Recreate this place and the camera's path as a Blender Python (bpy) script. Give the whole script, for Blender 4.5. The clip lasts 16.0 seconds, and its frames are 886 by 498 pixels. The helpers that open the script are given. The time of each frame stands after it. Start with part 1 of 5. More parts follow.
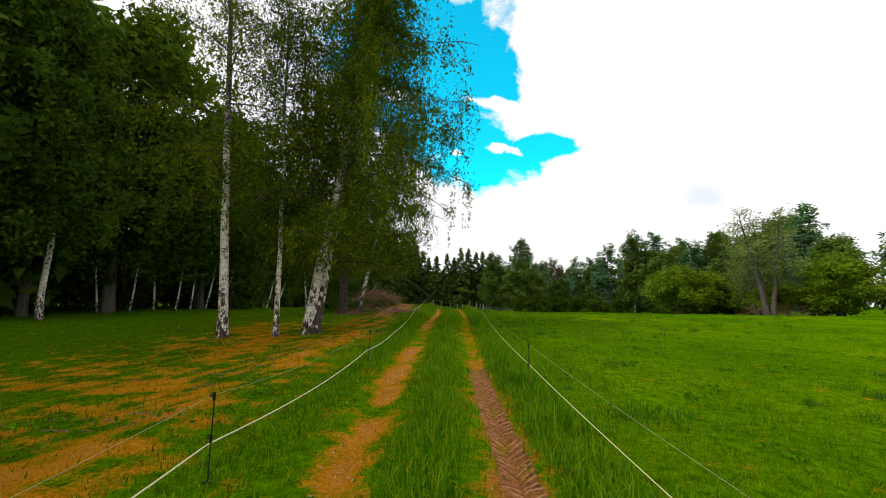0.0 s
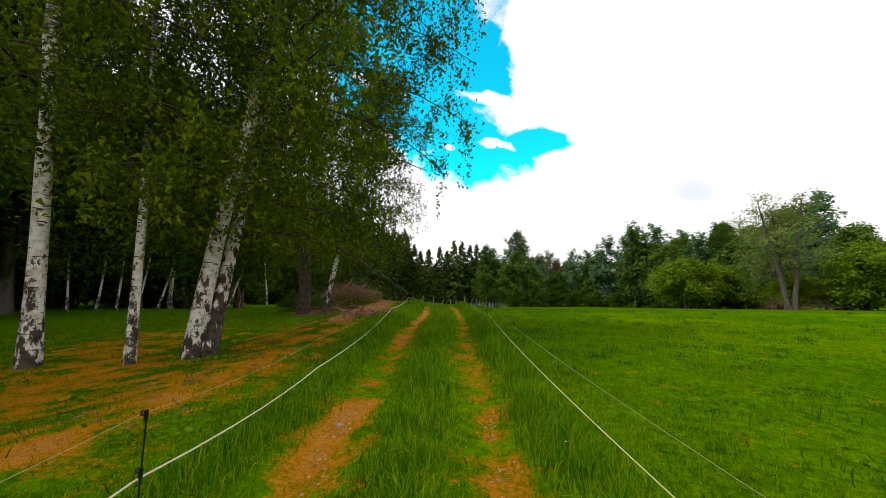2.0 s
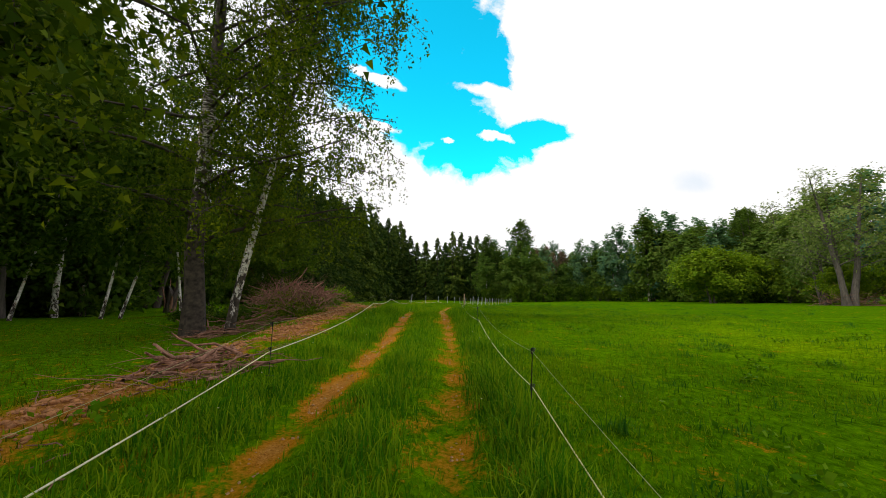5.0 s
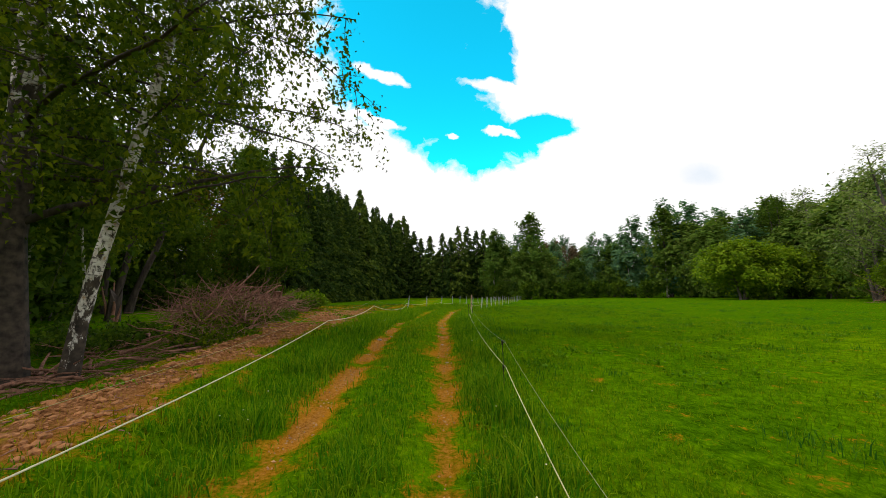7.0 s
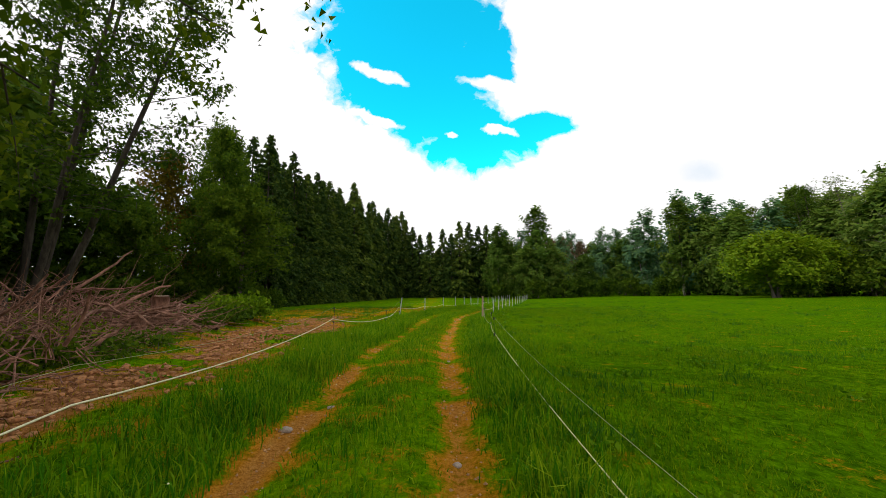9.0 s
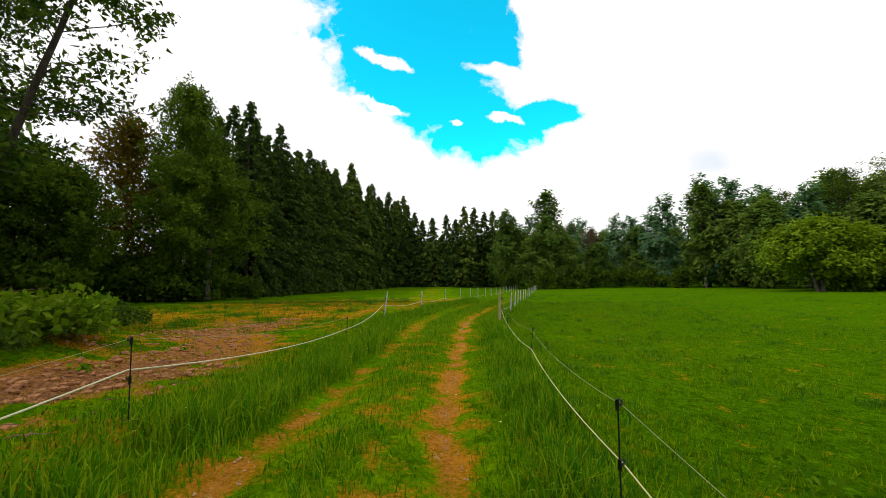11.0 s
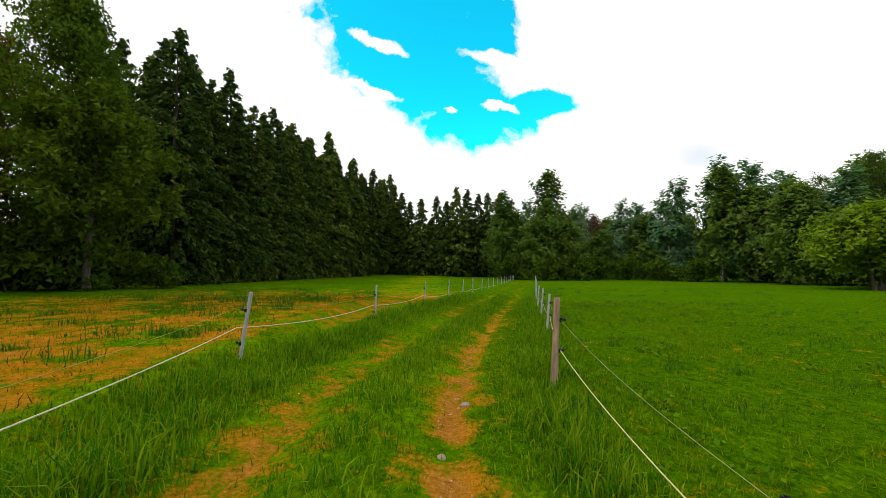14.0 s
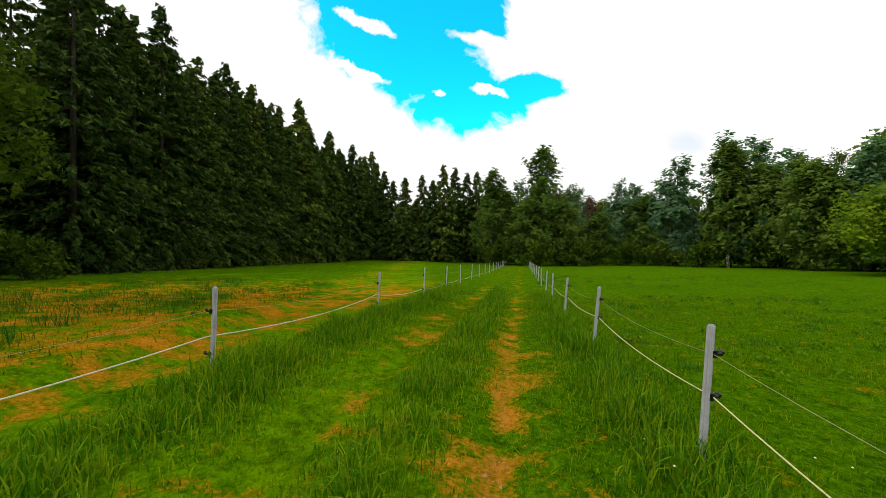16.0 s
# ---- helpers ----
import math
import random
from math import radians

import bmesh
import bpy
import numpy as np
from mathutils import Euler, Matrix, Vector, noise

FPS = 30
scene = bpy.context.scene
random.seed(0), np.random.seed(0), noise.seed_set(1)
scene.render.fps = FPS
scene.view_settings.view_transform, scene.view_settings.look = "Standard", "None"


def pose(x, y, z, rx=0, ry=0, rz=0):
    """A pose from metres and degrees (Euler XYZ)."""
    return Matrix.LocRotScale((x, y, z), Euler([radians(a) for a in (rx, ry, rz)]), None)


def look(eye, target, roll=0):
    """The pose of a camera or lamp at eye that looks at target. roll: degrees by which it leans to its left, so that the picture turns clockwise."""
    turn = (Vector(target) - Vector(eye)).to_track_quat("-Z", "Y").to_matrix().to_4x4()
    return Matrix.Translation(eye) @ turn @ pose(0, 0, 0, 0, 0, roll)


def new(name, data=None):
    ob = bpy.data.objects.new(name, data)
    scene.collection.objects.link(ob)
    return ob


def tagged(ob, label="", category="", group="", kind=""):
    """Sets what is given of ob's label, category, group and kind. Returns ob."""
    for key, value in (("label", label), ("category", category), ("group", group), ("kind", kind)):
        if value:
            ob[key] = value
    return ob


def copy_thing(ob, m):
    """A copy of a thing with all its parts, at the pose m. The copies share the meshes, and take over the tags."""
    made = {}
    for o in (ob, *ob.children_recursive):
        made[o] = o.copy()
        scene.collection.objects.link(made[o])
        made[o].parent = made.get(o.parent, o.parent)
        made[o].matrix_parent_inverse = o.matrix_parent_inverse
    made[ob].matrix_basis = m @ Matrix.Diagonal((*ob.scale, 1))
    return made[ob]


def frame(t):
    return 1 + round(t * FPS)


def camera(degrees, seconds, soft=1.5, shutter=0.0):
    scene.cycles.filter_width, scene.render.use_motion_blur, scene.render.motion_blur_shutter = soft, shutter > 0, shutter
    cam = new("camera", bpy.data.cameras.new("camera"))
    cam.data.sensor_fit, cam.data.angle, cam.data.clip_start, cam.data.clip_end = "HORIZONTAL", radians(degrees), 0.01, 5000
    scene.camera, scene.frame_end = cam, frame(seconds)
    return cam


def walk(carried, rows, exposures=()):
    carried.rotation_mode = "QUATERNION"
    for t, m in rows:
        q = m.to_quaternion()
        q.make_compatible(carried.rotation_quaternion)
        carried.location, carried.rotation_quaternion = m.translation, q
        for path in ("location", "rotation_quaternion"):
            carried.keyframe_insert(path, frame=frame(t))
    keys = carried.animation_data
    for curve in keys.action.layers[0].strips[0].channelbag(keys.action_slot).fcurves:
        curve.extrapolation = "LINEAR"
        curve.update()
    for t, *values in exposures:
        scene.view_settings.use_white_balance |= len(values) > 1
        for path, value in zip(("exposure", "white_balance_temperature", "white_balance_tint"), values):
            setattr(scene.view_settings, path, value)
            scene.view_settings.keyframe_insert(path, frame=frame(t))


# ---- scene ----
cam = camera(98.0, 16.0, soft=0.8)
PATH = [
    (0, (0.01, 0.017, 1.241), (0.011, 2.001, 1.495), 1.0),
    (0.5, (-0.006, 1.26, 1.267), (0.005, 3.246, 1.507), 1.0),
    (1, (0.05, 2.493, 1.202), (0.066, 4.478, 1.442), 1.0),
    (1.5, (0.138, 3.715, 1.199), (0.169, 5.7, 1.436), 0.6),
    (2, (0.187, 4.93, 1.261), (0.225, 6.916, 1.49), 0.7),
    (2.5, (0.343, 6.192, 1.274), (0.39, 8.178, 1.501), 0.3),
    (3, (0.421, 7.463, 1.307), (0.47, 9.45, 1.53), 0.4),
    (3.5, (0.555, 8.675, 1.365), (0.606, 10.663, 1.582), 0.2),
    (4, (0.589, 9.889, 1.395), (0.637, 11.877, 1.607), 0.1),
    (6.5, (1.113, 15.122, 1.773), (1.127, 17.114, 1.949), 0.1),
    (7, (1.083, 16.469, 1.751), (1.092, 18.461, 1.928), -0.4),
    (7.5, (0.935, 17.846, 1.74), (0.936, 19.838, 1.916), -0.1),
    (8, (0.949, 19.122, 1.694), (0.95, 21.115, 1.867), -0.6),
    (8.5, (0.908, 20.406, 1.707), (0.915, 22.399, 1.875), -0.8),
    (9, (1.006, 21.748, 1.715), (1.015, 23.741, 1.886), -0.8),
    (9.5, (1.025, 23.012, 1.772), (1.026, 25.006, 1.93), -0.6),
    (10, (0.974, 24.313, 1.809), (0.969, 26.308, 1.948), -0.5),
    (12.5, (1.315, 30.606, 1.501), (1.301, 32.604, 1.589), -0.0),
    (13, (1.304, 32.024, 1.489), (1.315, 34.022, 1.569), 0.0),
    (13.5, (1.358, 33.435, 1.462), (1.383, 35.433, 1.535), 0.5),
    (14, (1.478, 34.885, 1.475), (1.512, 36.884, 1.527), 0.9),
    (14.5, (1.499, 36.319, 1.425), (1.542, 38.319, 1.453), 1.3),
    (15, (1.635, 37.767, 1.394), (1.692, 39.766, 1.403), 1.2),
    (15.5, (1.797, 39.168, 1.348), (1.873, 41.166, 1.336), 1.2),
    (16, (2.061, 40.54, 1.255), (2.156, 42.537, 1.232), 0.9),
]
walk(cam, [(t, look(eye, target, roll)) for t, eye, target, roll in PATH])

# ---- world and light ----
def link(tree, a, b):
    tree.links.new(a, b)


def node(tree, kind, **values):
    """A shader node with its input values (by socket name) and properties."""
    n = tree.nodes.new(kind)
    for key, value in values.items():
        if key in n.inputs:
            n.inputs[key].default_value = value
    return n


def math_node(tree, op, a, b=0.0, c=0.0, clamp=False):
    n = tree.nodes.new("ShaderNodeMath")
    n.operation, n.use_clamp = op, clamp
    for i, v in enumerate((a, b, c)):
        if isinstance(v, (int, float)):
            n.inputs[i].default_value = v
        else:
            link(tree, v, n.inputs[i])
    return n.outputs[0]


SUN_EL, SUN_AZ = radians(48), radians(-116)      # height, and angle from +y towards +x
world = bpy.data.worlds.new("sky")
scene.world = world
world.use_nodes = True
wt = world.node_tree
wt.nodes.clear()
sky = wt.nodes.new("ShaderNodeTexSky")
sky.sky_type, sky.sun_disc, sky.sun_elevation, sky.sun_rotation = "NISHITA", False, SUN_EL, SUN_AZ
sky.air_density, sky.dust_density, sky.ozone_density = 1.0, 0.3, 3.0
coord = wt.nodes.new("ShaderNodeTexCoord")
sep = wt.nodes.new("ShaderNodeSeparateXYZ")
link(wt, coord.outputs["Generated"], sep.inputs[0])
ahead = math_node(wt, "MAXIMUM", sep.outputs[1], 0.06)
su = math_node(wt, "DIVIDE", sep.outputs[0], ahead)
sv = math_node(wt, "DIVIDE", sep.outputs[2], ahead)
plane = wt.nodes.new("ShaderNodeCombineXYZ")
link(wt, su, plane.inputs[0]), link(wt, sv, plane.inputs[1])
warp = node(wt, "ShaderNodeTexNoise", Scale=11.0, Detail=5.0, Roughness=0.6)
link(wt, plane.outputs[0], warp.inputs["Vector"])
bend = wt.nodes.new("ShaderNodeSeparateColor")
link(wt, warp.outputs["Color"], bend.inputs[0])
su = math_node(wt, "ADD", su, math_node(wt, "MULTIPLY_ADD", bend.outputs[0], 0.09, -0.045))
sv = math_node(wt, "ADD", sv, math_node(wt, "MULTIPLY_ADD", bend.outputs[1], 0.06, -0.03))
flat = wt.nodes.new("ShaderNodeCombineXYZ")
link(wt, su, flat.inputs[0]), link(wt, sv, flat.inputs[1])
fray = node(wt, "ShaderNodeTexNoise", Scale=9.0, Detail=8.0, Roughness=0.6)
link(wt, flat.outputs[0], fray.inputs["Vector"])


def ellipse(cu, cv, ru, rv, tilt=0.0):
    """Distance from an ellipse's middle on the sky plane, 1 at its rim."""
    c, s = math.cos(tilt), math.sin(tilt)
    du, dv = math_node(wt, "SUBTRACT", su, cu), math_node(wt, "SUBTRACT", sv, cv)
    a = math_node(wt, "ADD", math_node(wt, "MULTIPLY", du, c / ru), math_node(wt, "MULTIPLY", dv, s / ru))
    b = math_node(wt, "ADD", math_node(wt, "MULTIPLY", du, -s / rv), math_node(wt, "MULTIPLY", dv, c / rv))
    return math_node(wt, "SQRT", math_node(wt, "ADD", math_node(wt, "MULTIPLY", a, a), math_node(wt, "MULTIPLY", b, b)))


gap = ellipse(-0.09, 0.70, 0.25, 0.21)
for e in ((-0.05, 0.48, 0.25, 0.11, -0.35), (0.10, 0.375, 0.14, 0.085, 0.1), (0.26, 0.41, 0.11, 0.035, 0.1), (0.12, 0.60, 0.09, 0.10, 0.0)):
    gap = math_node(wt, "MINIMUM", gap, ellipse(*e))
for e in ((-0.165, 0.565, 0.095, 0.020, -0.42), (-0.18, 0.44, 0.075, 0.016, -0.3), (0.18, 0.525, 0.13, 0.026, -0.12), (0.16, 0.405, 0.055, 0.013, -0.1), (0.03, 0.39, 0.022, 0.010, 0.0)):
    gap = math_node(wt, "MAXIMUM", gap, math_node(wt, "SUBTRACT", 1.75, math_node(wt, "MULTIPLY", ellipse(*e), 0.85)))
edge = math_node(wt, "ADD", gap, math_node(wt, "MULTIPLY", math_node(wt, "SUBTRACT", fray.outputs[0], 0.5), 1.5))
cover = math_node(wt, "MULTIPLY_ADD", edge, 4.5, -4.0, clamp=True)
soft_cloud = node(wt, "ShaderNodeTexNoise", Scale=1.6, Detail=4.0, Roughness=0.5)
link(wt, coord.outputs["Generated"], soft_cloud.inputs["Vector"])
ramp = wt.nodes.new("ShaderNodeValToRGB")
ramp.color_ramp.elements[0].position, ramp.color_ramp.elements[0].color = 0.3, (0.80, 0.86, 0.93, 1)
ramp.color_ramp.elements[1].position, ramp.color_ramp.elements[1].color = 0.45, (1.0, 0.985, 0.99, 1)
thin = math_node(wt, "SUBTRACT", 1.0, math_node(wt, "MULTIPLY", math_node(wt, "SUBTRACT", ellipse(0.70, 0.285, 0.13, 0.05, -0.05), 0.0), 1.0), clamp=True)
veil = math_node(wt, "SUBTRACT", soft_cloud.outputs[0], math_node(wt, "MULTIPLY", thin, 0.22))
link(wt, veil, ramp.inputs[0])
tint = wt.nodes.new("ShaderNodeMix")
tint.data_type, tint.blend_type = "RGBA", "MULTIPLY"
tint.inputs[0].default_value = 1.0
link(wt, sky.outputs[0], tint.inputs[6])
tint.inputs[7].default_value = (0.05, 2.6, 2.2, 1)
blue, cloud = node(wt, "ShaderNodeBackground", Strength=0.15), node(wt, "ShaderNodeBackground", Strength=1.06)
link(wt, tint.outputs[2], blue.inputs[0]), link(wt, ramp.outputs[0], cloud.inputs[0])
both, out = wt.nodes.new("ShaderNodeMixShader"), wt.nodes.new("ShaderNodeOutputWorld")
link(wt, cover, both.inputs[0]), link(wt, blue.outputs[0], both.inputs[1]), link(wt, cloud.outputs[0], both.inputs[2])
link(wt, both.outputs[0], out.inputs[0])

sun = new("sun", bpy.data.lights.new("sun", "SUN"))
sun.data.energy, sun.data.angle, sun.data.color = 1.6, radians(14), (1.0, 0.95, 0.86)
sun.matrix_world = look((0, 0, 60), (-math.sin(SUN_AZ) * math.cos(SUN_EL), -math.cos(SUN_AZ) * math.cos(SUN_EL), 60 - math.sin(SUN_EL)))


# ---- materials ----
def material(name):
    m = bpy.data.materials.new(name)
    m.use_nodes = True
    t = m.node_tree
    t.nodes.clear()
    return m, t


def colours(t, source, stops):
    r = t.nodes.new("ShaderNodeValToRGB")
    while len(r.color_ramp.elements) < len(stops):
        r.color_ramp.elements.new(0.5)
    for e, (p, c) in zip(r.color_ramp.elements, stops):
        e.position, e.color = p, (*c, 1)
    link(t, source, r.inputs[0])
    return r.outputs[0]


def noise_out(t, scale, detail=4.0, rough=0.55, stretch=None):
    c = t.nodes.new("ShaderNodeTexCoord")
    n = node(t, "ShaderNodeTexNoise", Scale=scale, Detail=detail, Roughness=rough)
    if stretch:
        mp = t.nodes.new("ShaderNodeMapping")
        mp.inputs["Scale"].default_value = stretch
        link(t, c.outputs["Object"], mp.inputs[0]), link(t, mp.outputs[0], n.inputs["Vector"])
    else:
        link(t, c.outputs["Object"], n.inputs["Vector"])
    return n.outputs[0]


def mixed(t, a, b, factor, mode="MIX"):
    n = t.nodes.new("ShaderNodeMix")
    n.data_type, n.blend_type = "RGBA", mode
    for i, v in ((0, factor), (6, a), (7, b)):
        if isinstance(v, (int, float)):
            n.inputs[i].default_value = v
        elif isinstance(v, tuple):
            n.inputs[i].default_value = (*v, 1)
        else:
            link(t, v, n.inputs[i])
    return n.outputs[2]


def surface(t, colour, rough=0.8, bump=None, strength=0.3, distance=0.02, specular=0.3, metal=0.0):
    s = node(t, "ShaderNodeBsdfPrincipled", Roughness=rough, Metallic=metal)
    s.inputs["Specular IOR Level"].default_value = specular
    if isinstance(colour, tuple):
        s.inputs["Base Color"].default_value = (*colour, 1)
    else:
        link(t, colour, s.inputs["Base Color"])
    if bump is not None:
        b = node(t, "ShaderNodeBump", Strength=strength, Distance=distance)
        link(t, bump, b.inputs["Height"]), link(t, b.outputs[0], s.inputs["Normal"])
    o = t.nodes.new("ShaderNodeOutputMaterial")
    link(t, s.outputs[0], o.inputs[0])
    return s


def leaf_material(name, stops, through_colour, share=0.35, rough=0.55):
    """Leaves or blades: each one has its own shade, and some light passes through."""
    m, t = material(name)
    g = t.nodes.new("ShaderNodeNewGeometry")
    wide = noise_out(t, 0.35, 2.0)
    pick = math_node(t, "ADD", math_node(t, "MULTIPLY", g.outputs["Random Per Island"], 0.65), math_node(t, "MULTIPLY", wide, 0.45))
    info = t.nodes.new("ShaderNodeObjectInfo")
    pick = math_node(t, "ADD", pick, math_node(t, "MULTIPLY_ADD", info.outputs["Random"], 0.36, -0.18))
    c = colours(t, pick, stops)
    s = node(t, "ShaderNodeBsdfPrincipled", Roughness=rough)
    s.inputs["Specular IOR Level"].default_value = 0.02
    link(t, c, s.inputs["Base Color"])
    tr = t.nodes.new("ShaderNodeBsdfTranslucent")
    link(t, mixed(t, c, through_colour, 1.0, "MULTIPLY"), tr.inputs[0])
    mx, o = t.nodes.new("ShaderNodeMixShader"), t.nodes.new("ShaderNodeOutputMaterial")
    mx.inputs[0].default_value = share
    link(t, s.outputs[0], mx.inputs[1]), link(t, tr.outputs[0], mx.inputs[2]), link(t, mx.outputs[0], o.inputs[0])
    return m


def bark_material(name, stops, scale, stretch, strength):
    m, t = material(name)
    n = noise_out(t, scale, 6.0, 0.65, stretch)
    surface(t, colours(t, n, stops), 0.9, n, strength, 0.03)
    return m


def birch_bark(name, foot_share):
    """White bark with dark lenticels, black cracked plates at the foot and stained patches; crown shade is coloured in
    higher up.
    """
    m, t = material(name)
    bands = noise_out(t, 5.0, 4.0, 0.6, (1.0, 1.0, 5.5))
    plates = noise_out(t, 4.6, 6.0, 0.65, (2.0, 2.0, 1.0))
    tone = noise_out(t, 9.0, 3.0, 0.5)
    white = colours(t, tone, [(0.3, (0.46, 0.30, 0.17)), (0.40, (0.60, 0.54, 0.46)), (0.58, (0.78, 0.74, 0.68))])
    c = t.nodes.new("ShaderNodeTexCoord")
    z = t.nodes.new("ShaderNodeSeparateXYZ")
    link(t, c.outputs["Object"], z.inputs[0])
    foot = math_node(t, "MULTIPLY_ADD", z.outputs[2], -0.085, foot_share, clamp=True)
    crack = math_node(t, "MULTIPLY_ADD", math_node(t, "ADD", plates, foot), 16.0, -9.6, clamp=True)
    line = math_node(t, "MULTIPLY_ADD", bands, 18.0, -10.6, clamp=True)
    # Upper trunk darkened with height: crown shade in the colour, broken by bark bands.
    crown_shade = math_node(t, "MULTIPLY_ADD", z.outputs[2], 0.09, -0.30, clamp=True)
    upper = math_node(t, "MULTIPLY_ADD", math_node(t, "ADD", bands, crown_shade), 7.0, -4.6, clamp=True)
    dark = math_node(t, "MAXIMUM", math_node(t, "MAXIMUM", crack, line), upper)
    black = colours(t, tone, [(0.3, (0.020, 0.016, 0.013)), (0.7, (0.10, 0.075, 0.055))])
    surface(t, mixed(t, white, black, dark), 0.8, math_node(t, "SUBTRACT", plates, math_node(t, "MULTIPLY", dark, 0.4)), 0.6, 0.03)
    return m


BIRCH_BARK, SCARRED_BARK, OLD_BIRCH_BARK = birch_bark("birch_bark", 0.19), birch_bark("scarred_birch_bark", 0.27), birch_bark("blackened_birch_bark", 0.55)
DARK_BARK = bark_material("dark_bark", [(0.3, (0.018, 0.014, 0.011)), (0.7, (0.085, 0.066, 0.050))], 3.0, (3.0, 3.0, 0.6), 0.9)
GREY_BARK = bark_material("grey_bark", [(0.3, (0.04, 0.034, 0.028)), (0.7, (0.16, 0.135, 0.11))], 3.0, (3.0, 3.0, 0.6), 0.8)
DEAD_WOOD = bark_material("dead_wood", [(0.3, (0.07, 0.032, 0.020)), (0.7, (0.38, 0.190, 0.125))], 5.0, (3.0, 3.0, 1.0), 0.5)
BIRCH_LEAF = leaf_material("birch_leaf", [(0.1, (0.024, 0.052, 0.003)), (0.5, (0.072, 0.118, 0.005)), (0.95, (0.200, 0.240, 0.009))], (1.0, 1.0, 0.5), 0.45)
WOOD_LEAF = leaf_material("wood_leaf", [(0.1, (0.026, 0.056, 0.006)), (0.5, (0.058, 0.112, 0.008)), (0.95, (0.120, 0.175, 0.012))], (1.0, 1.0, 0.5))
HANGING_LEAF = leaf_material("hanging_leaf", [(0.1, (0.034, 0.074, 0.008)), (0.5, (0.078, 0.145, 0.012)), (0.95, (0.150, 0.215, 0.018))], (1.0, 1.0, 0.5), 0.45)
PALE_LEAF = leaf_material("pale_leaf", [(0.1, (0.10, 0.17, 0.035)), (0.5, (0.16, 0.24, 0.05)), (0.95, (0.24, 0.29, 0.09))], (1.0, 1.0, 0.6), 0.45)
# Leaf green lightened so that its colour carries the distance haze.
HAZY_FAR_LEAF = leaf_material("hazy_far_leaf", [(0.1, (0.060, 0.125, 0.020)), (0.5, (0.120, 0.210, 0.030)), (0.95, (0.200, 0.270, 0.045))], (1.0, 1.0, 0.7), 0.55)
BRIGHT_LEAF = leaf_material("bright_leaf", [(0.1, (0.075, 0.15, 0.008)), (0.5, (0.13, 0.23, 0.008)), (0.95, (0.24, 0.33, 0.015))], (1.0, 1.0, 0.4), 0.45)
RUSSET_LEAF = leaf_material("russet_leaf", [(0.1, (0.09, 0.075, 0.045)), (0.5, (0.17, 0.115, 0.075)), (0.95, (0.17, 0.16, 0.06))], (1.0, 0.9, 0.5))
OLIVE_LEAF = leaf_material("olive_leaf", [(0.1, (0.06, 0.060, 0.008)), (0.5, (0.13, 0.100, 0.010)), (0.95, (0.20, 0.13, 0.015))], (1.0, 0.95, 0.5), 0.4)
# Blue-green leaves, made paler to put the far haze into their colour.
HAZY_COOL_LEAF = leaf_material("hazy_cool_leaf", [(0.1, (0.060, 0.155, 0.090)), (0.5, (0.115, 0.235, 0.120)), (0.95, (0.185, 0.300, 0.110))], (0.9, 1.0, 0.7), 0.55)
NEEDLE = leaf_material("spruce_needle", [(0.1, (0.015, 0.036, 0.009)), (0.5, (0.040, 0.076, 0.013)), (0.95, (0.125, 0.170, 0.020))], (1.0, 1.0, 0.5), 0.12)
TALL_GRASS = leaf_material("tall_grass", [(0.1, (0.012, 0.070, 0.002)), (0.5, (0.058, 0.205, 0.004)), (0.95, (0.260, 0.370, 0.008))], (1.0, 1.0, 0.4), 0.42)
# Darker than SHORT_GRASS: a browner lawn, with tree shade put into its colour.
SHADED_LAWN_GRASS = leaf_material("lawn_grass", [(0.1, (0.022, 0.056, 0.001)), (0.5, (0.060, 0.095, 0.0015)), (0.95, (0.190, 0.150, 0.002))], (1.0, 1.0, 0.4), 0.2)
TUFT_GRASS = leaf_material("tuft_grass", [(0.1, (0.016, 0.080, 0.008)), (0.5, (0.032, 0.125, 0.010)), (0.95, (0.085, 0.200, 0.010))], (1.0, 1.0, 0.5), 0.3)
SHORT_GRASS = leaf_material("short_grass", [(0.1, (0.034, 0.115, 0.001)), (0.5, (0.074, 0.180, 0.0015)), (0.95, (0.185, 0.270, 0.002))], (1.0, 1.0, 0.4), 0.25)
WEED = leaf_material("weed_leaf", [(0.1, (0.034, 0.115, 0.002)), (0.5, (0.062, 0.165, 0.003)), (0.95, (0.120, 0.220, 0.005))], (1.0, 1.0, 0.4), 0.2)
DRY_GRASS = leaf_material("dry_grass", [(0.1, (0.13, 0.135, 0.004)), (0.5, (0.30, 0.21, 0.008)), (0.95, (0.42, 0.24, 0.02))], (1.0, 0.9, 0.5), 0.2)


